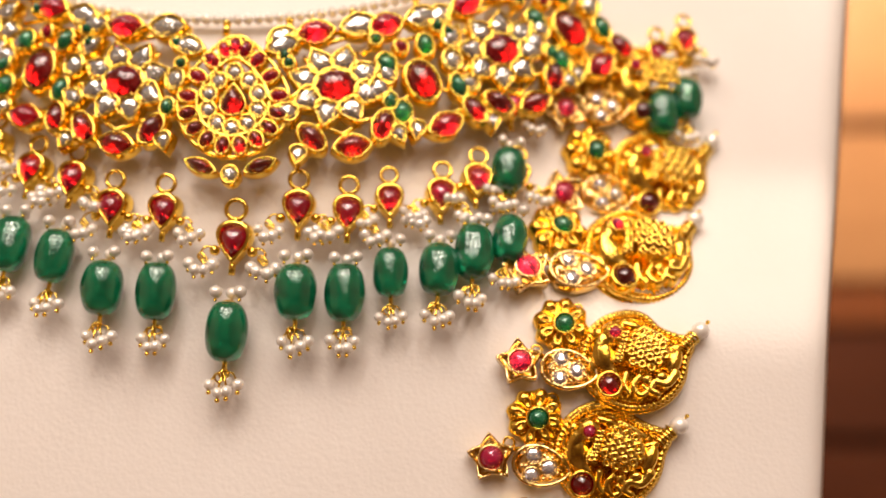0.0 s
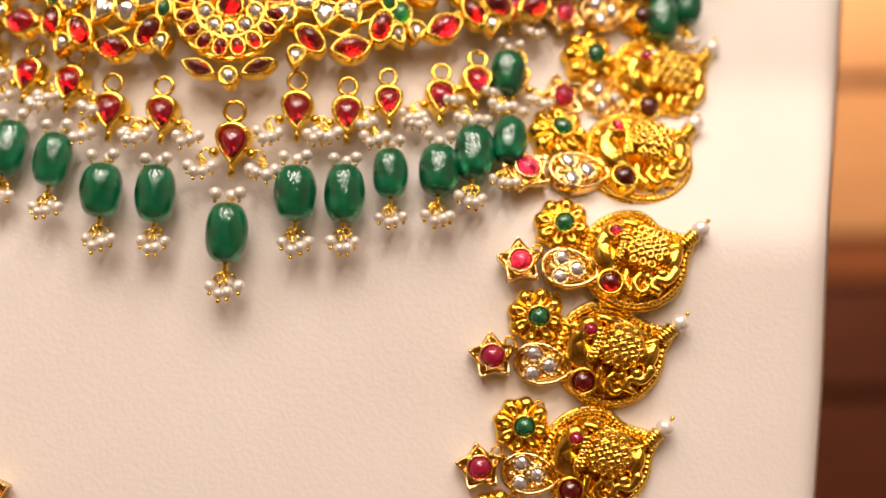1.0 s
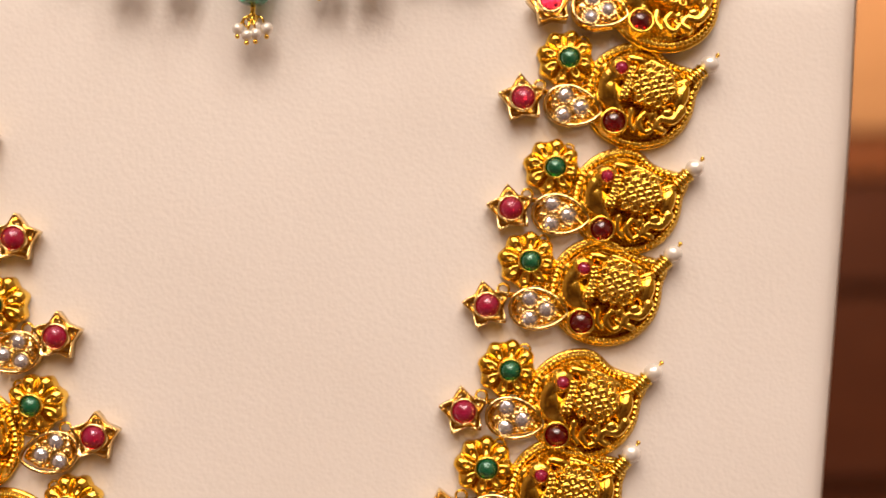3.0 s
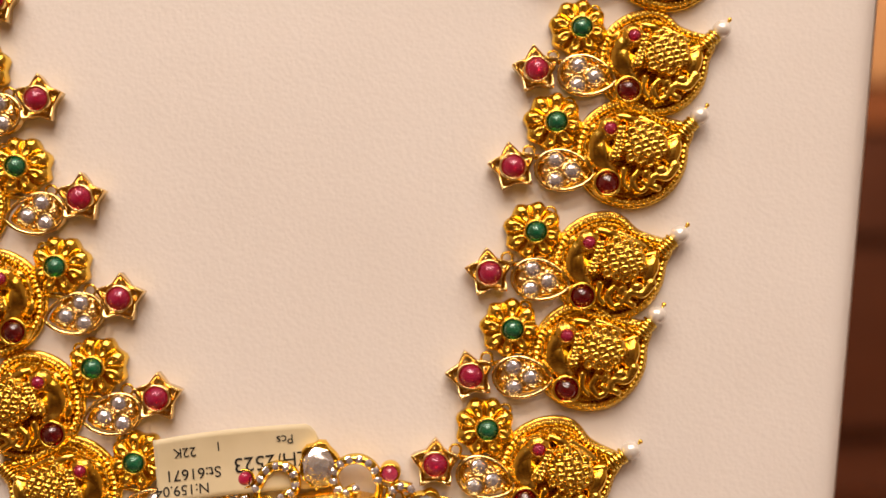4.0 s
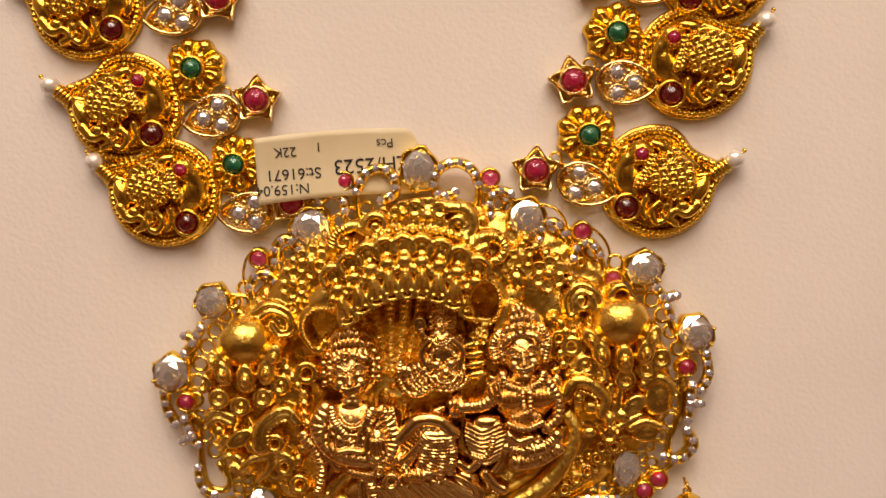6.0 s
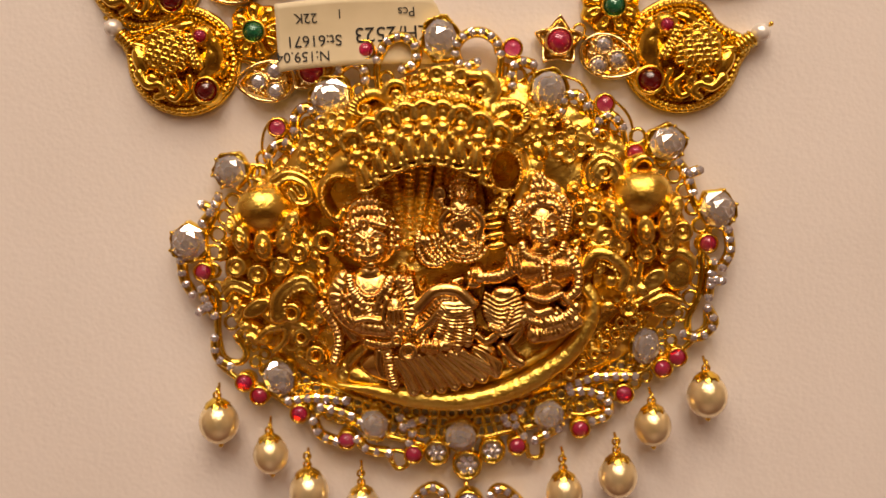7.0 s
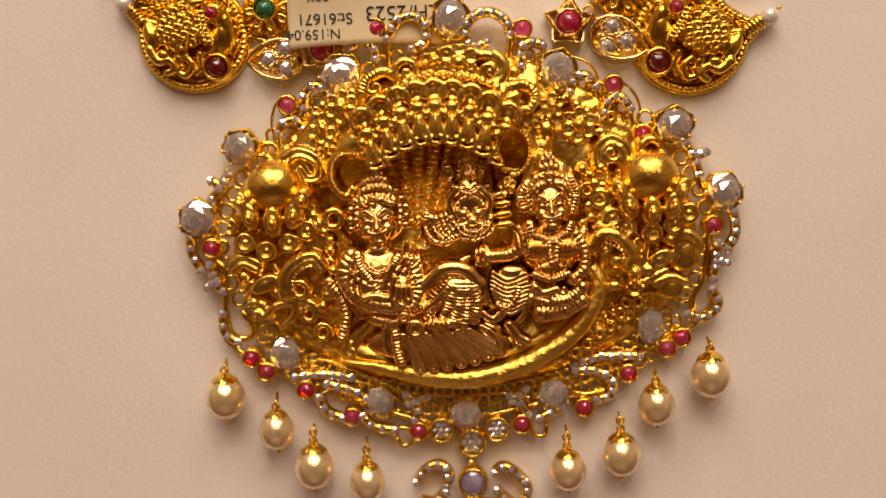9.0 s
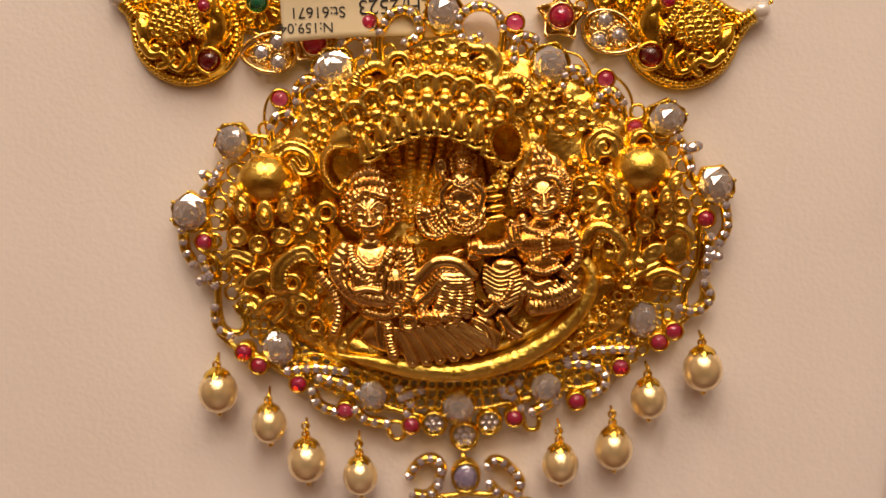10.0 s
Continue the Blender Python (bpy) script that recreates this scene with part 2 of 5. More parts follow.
def arc(cu, cv, r, a0, a1, h, n=14, r2=None):
    a = np.radians(np.linspace(a0, a1, n))
    rr = np.linspace(r, r if r2 is None else r2, n)
    return np.stack([cu + rr * np.cos(a), cv + rr * np.sin(a), np.full(n, h)], 1)


def ring3(c, r, thick, seg=6, n=16, upright=False):
    a = np.arange(n) * TAU / n
    p = np.stack([c[0] + r * np.cos(a), c[1] + r * np.sin(a), np.full(n, c[2])], 1)
    if upright:
        p = np.stack([np.full(n, c[0]), c[1] + r * np.sin(a), c[2] + r * np.cos(a)], 1)
    return tube(p, thick, True, seg)


def field(u0, u1, v0, v1, step, fn):
    """A relief: fn(U, V) gives the height and where the metal is."""
    us, vs = np.arange(u0, u1 + step / 2, step), np.arange(v0, v1 + step / 2, step)
    U, V = np.meshgrid(us, vs)
    h, keep = fn(U, V)
    n, m = U.shape
    idx = np.arange(n * m).reshape(n, m)
    quads = np.stack([idx[:-1, :-1], idx[:-1, 1:], idx[1:, 1:], idx[1:, :-1]], -1).reshape(-1, 4)
    kf = keep.reshape(-1)
    quads = quads[kf[quads].all(1)]
    used = np.unique(quads)
    back = np.full(n * m, -1)
    back[used] = np.arange(len(used))
    v = np.stack([U, V, h], -1).reshape(-1, 3)[used]
    q = back[quads]
    # a skirt down to the board, so that the relief is solid metal
    e = np.concatenate([q[:, [0, 1]], q[:, [1, 2]], q[:, [2, 3]], q[:, [3, 0]]])
    key = np.sort(e, 1)
    _, first, count = np.unique(key, axis=0, return_index=True, return_counts=True)
    edge = e[first[count == 1]]
    rim_ids = np.unique(edge)
    low = np.full(len(v), -1)
    low[rim_ids] = len(v) + np.arange(len(rim_ids))
    skirt = v[rim_ids].copy()
    skirt[:, 2] = 0.0
    v = np.concatenate([v, skirt])
    faces = [tuple(x) for x in q.tolist()] + [(b, a, low[a], low[b]) for a, b in edge.tolist()]
    return v, faces


def mesh(name, pieces, flat=False):
    vs, fs, n = [], [], 0
    for v, f in pieces:
        v = np.asarray(v, float)
        vs.append(v)
        fs += [tuple(int(i) + n for i in x) for x in f]
        n += len(v)
    v = np.concatenate(vs) * 0.001
    me = bpy.data.meshes.new(name)
    me.from_pydata(np.stack([v[:, 0], -v[:, 2], v[:, 1]], 1).tolist(), [], fs)
    me.polygons.foreach_set("use_smooth", [not flat] * len(me.polygons))
    me.update()
    return me


def part(name, pieces, material, parent, label="", flat=False):
    me = pieces if isinstance(pieces, bpy.types.Mesh) else mesh(name, pieces, flat)
    if not me.materials:
        me.materials.append(material)
    ob = new(name, me)
    ob.parent = parent
    if label:
        tagged(ob, label)
    return ob


def thing(name, label, category, group="", kind=""):
    return tagged(new(name), label, category, group, kind)


def spun(piece, degrees, cu=0.0, cv=0.0, dh=0.0, mirror=False):
    v, f = piece
    v = np.array(v, float)
    if mirror:
        v[:, 0] *= -1
        f = [tuple(reversed(x)) for x in f]
    v[:, :2] = turned(v[:, :2], degrees, cu, cv)
    v[:, 2] += dh
    return v, f


# ---- the board ----


def smooth01(t):
    t = min(1.0, max(0.0, t))
    return t * t * (3 - 2 * t)


def board_y(x, z):
    """The front of the padded bust: flat below, a rounded neck that leans back above."""
    c = (x + 0.041) ** 2 / 0.28
    return smooth01((z - 0.085) / 0.04) * 0.024 * math.tanh(c / 0.024) + 2.2 * max(0.0, z - 0.1) ** 2


def on_board(x, z, turn=0.0, scale=1.0, off=0.0):
    """A pose on the board at x, z in millimetres, turned in its surface."""
    x, z, e = x * 0.001, z * 0.001, 0.004
    dx = (board_y(x + e, z) - board_y(x - e, z)) / (2 * e)
    dz = (board_y(x, z + e) - board_y(x, z - e)) / (2 * e)
    right, up = Vector((1, dx, 0)).normalized(), Vector((0, dz, 1)).normalized()
    back = -right.cross(up).normalized()
    up = back.cross(right) * -1
    m = Matrix((right, back, up)).transposed().to_4x4()
    m.translation = Vector((x, board_y(x, z) - off * 0.001, z))
    return m @ pose(0, 0, 0, 0, -turn, 0) @ Matrix.Diagonal((scale, scale, scale, 1))


def board_edge(z):
    return (0.0636 + 0.104 * min(z, 0.06) + 0.075 * max(0.0, z - 0.06)) * (1 + board_y(0.07, z) / 0.21)


def build_board():
    top, low, left = 0.215, -0.150, -0.150
    rows, cols = 96, 96
    vs, fs = [], []
    for i in range(rows + 1):
        z = low + (top - low) * i / rows
        for j in range(cols + 1):
            x = left - 0.05 * z + (board_edge(z) - left + 0.05 * z) * j / cols
            k = min(j, cols - j, i, rows - i) / cols * 0.23
            roll = 0.006 * (1 - math.sqrt(max(0.0, 1 - (1 - min(1.0, k / 0.006)) ** 2)))
            vs.append((x, board_y(x, z) + roll, z))
    n = cols + 1
    for i in range(rows):
        for j in range(cols):
            fs.append((i * n + j, i * n + j + 1, (i + 1) * n + j + 1, (i + 1) * n + j))
    me = bpy.data.meshes.new("board")
    me.from_pydata(vs, [], fs)
    me.polygons.foreach_set("use_smooth", [True] * len(me.polygons))
    me.materials.append(LEATHER)
    ob = new("display_board", me)
    sol = ob.modifiers.new("thickness", "SOLIDIFY")
    sol.thickness, sol.offset = 0.014, -1
    tagged(ob, "cream leatherette necklace display board standing on a wooden counter", "display board")
    return ob


BOARD = build_board()


def box(name, x0, x1, y0, y1, z0, z1, material, label="", category="", kind="", bevel=0.0, parent=None):
    bm = bmesh.new()
    bmesh.ops.create_cube(bm, size=1)
    for v in bm.verts:
        v.co = Vector(((x0 + x1) / 2 + v.co.x * (x1 - x0), (y0 + y1) / 2 + v.co.y * (y1 - y0), (z0 + z1) / 2 + v.co.z * (z1 - z0)))
    if bevel:
        bmesh.ops.bevel(bm, geom=bm.edges[:], offset=bevel, segments=2, affect="EDGES")
    me = bpy.data.meshes.new(name)
    bm.to_mesh(me)
    bm.free()
    me.materials.append(material)
    ob = new(name, me)
    ob.parent = parent
    return tagged(ob, label, category, "", kind)


# ---- the showroom round it ----
box("floor", -1.6, 1.6, -4.2, 1.3, -1.05, -1.0, FLOOR_MAT, "dark floor of the showroom", "floor", "structure")
box("ceiling", -1.6, 1.6, -4.2, 1.3, 1.5, 1.55, CEIL_MAT, "pale ceiling of the showroom", "ceiling", "structure")
box("wall_north", -1.6, 1.6, 1.25, 1.3, -1.0, 1.5, WALL_PAINT, "warm painted wall", "wall", "structure")
box("wall_south", -1.6, 1.6, -4.2, -4.15, -1.0, 1.5, WALL_PAINT, "warm painted wall", "wall", "structure")
box("wall_west", -1.6, -1.55, -4.15, 1.25, -1.0, 1.5, WALL_PAINT, "warm painted wall", "wall", "structure")
box("wall_east", 1.55, 1.6, -4.15, 1.25, -1.0, 1.5, WALL_PAINT, "warm painted wall", "wall", "structure")
counter = thing("counter", "dark wooden shop counter under the display board", "counter")
box("top", -0.9, 0.9, -0.12, 0.35, -0.175, -0.15, WOOD_DARK, bevel=0.003, parent=counter)
box("body", -0.85, 0.85, -0.08, 0.32, -1.0, -0.175, WOOD_DARK, bevel=0.003, parent=counter)

cabinet = thing("wall_cabinet", "reddish brown wooden wall cabinet with lit honey-coloured panels", "cabinet")
box("back_panel", -0.5, 1.3, 0.95, 1.0, -1.0, 1.2, WOOD_DARK, bevel=0.004, parent=cabinet)
box("shelf", -0.5, 1.3, 0.70, 0.95, 0.66, 0.69, WOOD_DARK, bevel=0.004, parent=cabinet)
box("shelf", -0.5, 1.3, 0.70, 0.95, -0.22, -0.18, WOOD_DARK, bevel=0.004, parent=cabinet)
box("panel", -0.5, 1.3, 0.92, 0.946, 0.33, 0.52, WOOD_LIGHT, bevel=0.004, parent=cabinet)
box("panel", -0.5, 1.3, 0.92, 0.946, 0.53, 0.65, WOOD_LIGHT, bevel=0.004, parent=cabinet)
box("panel", -0.5, 1.3, 0.92, 0.946, 0.17, 0.32, WOOD_LIGHT, bevel=0.004, parent=cabinet)
box("drawer_front", -0.5, 1.3, 0.915, 0.946, 0.02, 0.12, WOOD_DARK, bevel=0.004, parent=cabinet)
box("drawer_front", -0.5, 1.3, 0.915, 0.946, 0.125, 0.165, WOOD_RED, bevel=0.004, parent=cabinet)
box("drawer_front", -0.5, 1.3, 0.915, 0.946, -0.17, 0.01, WOOD_DARK, bevel=0.004, parent=cabinet)

# ---- the long necklace: links ----


def glide(points, gap=0.28):
    """A smooth line through a few points, sampled evenly; and how far along each sample lies."""
    p = np.array(points, float)
    q = np.concatenate([[2 * p[0] - p[1]], p, [2 * p[-1] - p[-2]]])
    out = []
    for i in range(len(p) - 1):
        a, b, c, d = q[i:i + 4]
        n = max(3, int(np.linalg.norm(c - b) / gap))
        t = (np.arange(n) / n)[:, None]
        out.append(0.5 * (2 * b + (c - a) * t + (2 * a - 5 * b + 4 * c - d) * t ** 2 + (3 * b - a - 3 * c + d) * t ** 3))
    out = np.concatenate(out + [p[-1:]])
    s = np.concatenate([[0], np.cumsum(np.linalg.norm(np.diff(out, axis=0), axis=1))])
    return out, s


class Relief:
    """A height over a grid, to which embossed forms are added one over another."""

    def __init__(self, U, V, base):
        self.U, self.V, self.h = U, V, np.array(base, float)

    def cut(self, u0, u1, v0, v1):
        us, vs = self.U[0], self.V[:, 0]
        i0, i1 = np.searchsorted(us, (u0, u1))
        j0, j1 = np.searchsorted(vs, (v0, v1))
        return slice(j0, j1), slice(i0, i1)

    def lay(self, w, z):
        self.h[w] = np.maximum(self.h[w], z)

    def egg(self, cu, cv, ra, rb, top, turn=0.0, deep=None, dent=0.0, rib=None, power=0.5):
        R = max(ra, rb)
        w = self.cut(cu - R, cu + R, cv - R, cv + R)
        r = radians(turn)
        x0, y0 = self.U[w] - cu, self.V[w] - cv
        x, y = x0 * math.cos(r) + y0 * math.sin(r), -x0 * math.sin(r) + y0 * math.cos(r)
        q = 1 - (x / ra) ** 2 - (y / rb) ** 2
        qq = np.maximum(q, 0)
        z = top - (0.95 * min(ra, rb) if deep is None else deep) * (1 - qq ** power)
        z = z - dent * np.clip(qq * 2.2 - 0.9, 0, 1)
        if rib:
            pitch, depth, bend = rib
            z = z + depth * np.sin(TAU * (x + bend * y * y) / pitch) * np.sqrt(qq)
        self.lay(w, np.where(q > 0, z, -9.0))

    def stroke(self, points, width, top, width1=None, top1=None, rope=0.0, pitch=0.8, deep=None, groove=0.0):
        p, s = glide(points)
        k = s / s[-1]
        wid = width + ((width if width1 is None else width1) - width) * k
        hei = top + ((top if top1 is None else top1) - top) * k
        R = wid.max()
        w = self.cut(p[:, 0].min() - R, p[:, 0].max() + R, p[:, 1].min() - R, p[:, 1].max() + R)
        d2 = (self.U[w][..., None] - p[:, 0]) ** 2 + (self.V[w][..., None] - p[:, 1]) ** 2
        if d2.size == 0:
            return
        i = d2.argmin(-1)
        d = np.sqrt(d2.min(-1))
        q = 1 - (d / wid[i]) ** 2
        qq = np.sqrt(np.maximum(q, 0))
        z = hei[i] - (0.95 * wid[i] if deep is None else deep) * (1 - qq)
        if rope:
            z = z + rope * (np.abs(np.sin(math.pi * s[i] / pitch)) - 0.6) * qq
        if groove:
            z = z - groove * np.exp(-(d / (0.3 * wid[i])) ** 2)
        self.lay(w, np.where(q > 0, z, -9.0))

    def ring(self, cu, cv, r, thick, top, a0=0.0, a1=360.0, fill=None):
        if fill is not None:
            self.egg(cu, cv, r, r, fill, 0, 0.3)
        a = np.radians(np.linspace(a0, a1, 9 if a1 - a0 < 200 else 13))
        self.stroke([(cu + r * math.cos(t), cv + r * math.sin(t)) for t in a], thick, top)

    def beads(self, points, r, top, gap=None, top1=None):
        p, s = glide(points)
        n = max(2, int(s[-1] / (gap or 1.9 * r)))
        for k in range(n + 1):
            d = s[-1] * k / n
            self.egg(np.interp(d, s, p[:, 0]), np.interp(d, s, p[:, 1]), r, r, top + ((top if top1 is None else top1) - top) * k / n)

    def sink(self, cu, cv, ra, rb, floor, bowl=0.0):
        """Presses a hollow into what is there."""
        w = self.cut(cu - ra, cu + ra, cv - rb, cv + rb)
        q = ((self.U[w] - cu) / ra) ** 2 + ((self.V[w] - cv) / rb) ** 2
        self.h[w] = np.where(q < 1, np.minimum(self.h[w], floor + bowl * q), self.h[w])

    def flower(self, cu, cv, r, top, n=6):
        for k in range(n):
            a = k * TAU / n + 0.4
            self.egg(cu + r * 0.66 * math.cos(a), cv + r * 0.66 * math.sin(a), r * 0.42, r * 0.42, top, 0, None, 0.8)
        self.egg(cu, cv, r * 0.36, r * 0.36, top + 0.2)

    def scroll(self, cu, cv, r, thick, top, start, sweep, thin=0.5):
        a = np.radians(start + sweep * np.linspace(0, 1, 11))
        rr = r * (1 - 0.75 * np.linspace(0, 1, 11))
        self.stroke([(cu + x * math.cos(t), cv + x * math.sin(t)) for x, t in zip(rr, a)], thick, top, thick * thin)
        self.egg(cu, cv, thick * 0.8, thick * 0.8, top)


def mango_outline(n=160, grow=0.0):
    t = np.arange(n) * TAU / n
    r = 1 / np.sqrt((np.cos(t) / 9.4) ** 2 + (np.sin(t) / 9.0) ** 2)
    d = (np.degrees(t) - 17 + 180) % 360 - 180
    r = r + 2.0 * np.exp(-(d / 11.0) ** 2) - 1.5 * np.exp(-((d - 34) / 20.0) ** 2) + grow
    return np.stack([r * np.cos(t), r * np.sin(t)], 1)


def inside(U, V, poly):
    c = poly.mean(0)
    ang = np.arctan2(poly[:, 1] - c[1], poly[:, 0] - c[0])
    rad = np.hypot(poly[:, 0] - c[0], poly[:, 1] - c[1])
    o = np.argsort(ang)
    a = np.arctan2(V - c[1], U - c[0])
    lim = np.interp(a, ang[o], rad[o], period=TAU)
    return np.hypot(U - c[0], V - c[1]) / lim


def peacock(U, V):
    edge = inside(U, V, mango_outline())
    R = Relief(U, V, np.full_like(U, 0.7) + 0.12 * np.sin(U * 2.1 + np.sin(V * 1.3)) * np.sin(V * 2.3))
    # breast, neck and head
    R.egg(-5.7, 0.6, 2.5, 4.2, 5.0, 14)
    R.stroke([(-4.4, -2.4), (-6.6, -0.4), (-6.2, 2.6), (-4.2, 4.6)], 1.3, 4.4, 1.8, 5.2)
    R.egg(-3.9, 4.6, 2.5, 2.3, 5.7)
    R.egg(-6.6, 5.0, 1.3, 0.7, 3.8, 35)
    R.egg(-0.4, 6.1, 2.2, 0.9, 4.4, -18)
    R.egg(-7.8, 2.6, 0.8, 1.9, 3.4, -14)
    R.egg(-7.9, -1.2, 0.9, 1.8, 3.4, 20)
    for k in range(2):
        R.stroke([(-3.1 - 0.9 * k, -1.0), (-2.1 - 0.8 * k, 2.0), (-1.5 - 0.7 * k, 4.4)], 0.46, 6.2 - 0.3 * k, None, None, 0.35, 0.5)
    # body covered with ringed scales
    R.egg(1.8, 1.2, 5.2, 4.3, 6.4, -18, 3.4)
    for j in range(-2, 3):
        for i in range(-3, 4):
            x, y = (i + 0.5 * (j % 2)) * 1.75, j * 1.5
            if (x / 4.9) ** 2 + (y / 4.0) ** 2 < 0.92:
                u, v = 1.8 + x * 0.951 + y * 0.309, 1.2 - x * 0.309 + y * 0.951
                top = 6.5 - 3.2 * (1 - math.sqrt(1 - ((x / 5.2) ** 2 + (y / 4.3) ** 2) * 0.97))
                R.ring(u, v, 0.58, 0.3, top + 0.35)
    # wing tip, tail and legs
    R.egg(7.2, -0.6, 1.5, 2.9, 4.6, -22)
    R.egg(7.7, 2.0, 1.5, 0.8, 3.8, 12)
    R.stroke([(7.2, -3.0), (5.6, -4.8), (3.4, -4.6), (2.6, -6.0), (3.8, -6.8)], 1.1, 4.6, 0.7)
    R.egg(4.6, -3.6, 1.3, 1.0, 4.8)
    R.stroke([(0.6, -3.6), (-0.6, -5.2), (0.4, -7.0), (1.8, -6.4), (1.2, -5.4)], 0.85, 4.4, 0.5)
    R.stroke([(-1.8, -3.0), (-2.2, -5.0), (-1.4, -6.6)], 0.9, 4.0, 0.5)
    R.egg(2.0, -4.0, 0.9, 1.3, 4.4, -30)
    R.stroke([(2.0, 6.0), (4.4, 4.8), (6.4, 3.4)], 0.6, 3.2)
    t = np.degrees(np.arctan2(V, U)) / 6.0
    bead = np.where(np.abs(edge - 0.88) < 0.05, 1.0 + 1.0 * np.sqrt(np.maximum(0, 1 - ((edge - 0.88) / 0.05) ** 2)) * (0.5 + 0.5 * np.abs(np.sin(t * math.pi))), -9)
    return np.maximum(R.h, bead), edge < 0.985


def flower_field(U, V, radius=5.5, petals=8):
    r, a = np.hypot(U, V), np.arctan2(V, U)
    k = (a * petals / TAU) % 1 - 0.5
    lim = radius * (0.94 + 0.06 * np.cos(k * TAU))
    s = r / lim
    # each petal is a puffed cushion with a pressed hollow and fine veins
    across = np.abs(k) * 2
    h = 1.5 + 1.9 * np.sqrt(np.maximum(0, 1 - np.clip(across, 0, 1) ** 2.2)) * np.sqrt(np.maximum(0, 1 - np.clip((s - 0.55) / 0.47, -1, 1) ** 2))
    h = h - 0.75 * np.exp(-((s - 0.56) / 0.12) ** 2 - (k / 0.17) ** 2)
    h = h + 0.07 * np.sin(k * 70) * np.clip((s - 0.72) * 8, 0, 1)
    h = np.where(s < 0.36, 2.6, h)
    return h, s < 1.0


def star_pieces():
    pts, n = [], 60
    for i in range(n):
        a = i * TAU / n
        k = (5 * (a - math.pi / 2) / TAU) % 1
        tip = abs(k - 0.5) * 2
        r = 3.05 + 1.55 * tip ** 1.7
        pts.append((r * math.cos(a), r * math.sin(a)))
    p = np.array(pts)
    tips = np.hypot(p[:, 0], p[:, 1])
    lift_tip = 2.5 + 1.1 * (tips - 3.05) / 1.55
    rings = [lift(p, 0.6), np.column_stack([p, lift_tip]), np.column_stack([p * 0.93, lift_tip + 0.15]), np.column_stack([p * 0.8, 2.2 + 0.3 * np.cos(np.arange(60) * TAU / 12)]), lift(p / tips[:, None] * 2.5, 1.6), lift(p / tips[:, None] * 2.2, 3.0)]
    return [stack_rings(rings, True, True), collar(outline("oval", 2.05, 2.05, 28), 1.6, 3.9, 0.38)]


def build_link(hand):
    """One link: flower, star, leaf and a peacock in a mango-shaped frame with a pearl."""
    side = "right" if hand > 0 else "left"
    link = thing("necklace_link", "antique gold peacock link with ruby star, emerald flower and pearl", "necklace link", "links of the long necklace")
    F = lambda name, pcs, mat, parent, label="", flat=False: part(name, [spun(q, 0, 0, 0, 0, hand < 0) for q in pcs], mat, parent, label, flat)
    at = lambda pcs, turn, cu, cv, dh=0.0: [spun(q, turn, cu, cv, dh) for q in pcs]
    su, sv, lu, lv, lt = (-8.3, -7.2, 0.9, -8.7, -12) if hand > 0 else (-10.7, -6.3, -2.4, -8.7, -8)
    fl = F("flower", at([field(-5.7, 5.7, -5.7, 5.7, 0.14, flower_field), spun(collar(outline("oval", 1.8, 1.8, 28), 2.0, 4.3, 0.35), 0, 0.4, -0.2)], 8, -0.3, 0.2), GOLD, link, "eight-petalled embossed gold flower")
    F("emerald", [dome(turned(outline("oval", 1.82, 1.82, 24), 0, 0.1, 0.0), 3.4, 5.2)], EMERALD, fl, "round green emerald cabochon")
    st = F("star", at(star_pieces(), 6, su, sv), GOLD_PALE, link, "five-pointed pale gold star setting")
    F("ruby", [dome(turned(outline("oval", 2.05, 2.05, 24), 0, su, sv), 3.0, 4.9)], RUBY_PINK, st, "round pink ruby cabochon")
    leaf = turned(outline("leafy", 3.9, 5.3, 40), -90 + lt, lu, lv)
    lf = F("leaf", [dome(leaf, 0.5, 3.2), tube(lift(leaf * 0.985 + leaf.mean(0) * 0.015, 2.9), 0.36, True, 6)]
           + [collar(turned(outline("oval", 1.42, 1.42, 18), 0, lu + a, lv + b), 2.6, 3.5, 0.22) for a, b in ((-1.5, 2.0), (-1.9, -1.6), (1.3, -0.2))]
           + [ball((lu + a, lv + b, 3.0), 0.5, 8, 5) for a, b in ((-3.6, 0.2), (-0.3, 0.3), (2.9, -1.1), (0.5, 2.0), (0.3, -2.2), (-3.0, 2.4), (-3.3, -2.0), (1.9, 1.6), (1.6, -2.0), (-2.9, 0.1))], GOLD_PALE, link, "pale gold leaf with bead-set stones")
    for a, b in ((-1.5, 2.0), (-1.9, -1.6), (1.3, -0.2)):
        F("diamond", [rose_cut(turned(outline("oval", 1.4, 1.4, 24), 10, lu + a, lv + b), 2.9, 4.0)], DIAMOND, lf, "brilliant white stone", True)
    cu, cv = 13.2, -6.5 if hand > 0 else -5.9
    mo = mango_outline(420)
    s = np.arange(420)
    rope = 0.66 * (1 + 0.2 * np.sin(s / 420 * TAU * 62))
    F("mango_frame", at([tube(lift(mo, 1.7), rope, True, 8), tube(lift(mango_outline(120, 0.55), 0.6), 0.6, True, 6)], 0, cu, cv), GOLD, link, "mango-shaped gold frame with a roped edge")
    pk = F("peacock", at([field(-11, 12, -11, 11, 0.13, peacock)], 0, cu, cv), GOLD, link, "embossed gold peacock with scaled body")
    F("ruby", [dome(turned(outline("oval", 1.15, 1.15, 20), 0, cu - 3.9, cv + 4.4), 5.4, 6.7)], RUBY_PINK, pk, "small pink ruby eye")
    F("eye_setting", [collar(turned(outline("oval", 1.1, 1.1, 20), 0, cu - 3.9, cv + 4.4), 4.4, 6.0, 0.3)], GOLD, pk)
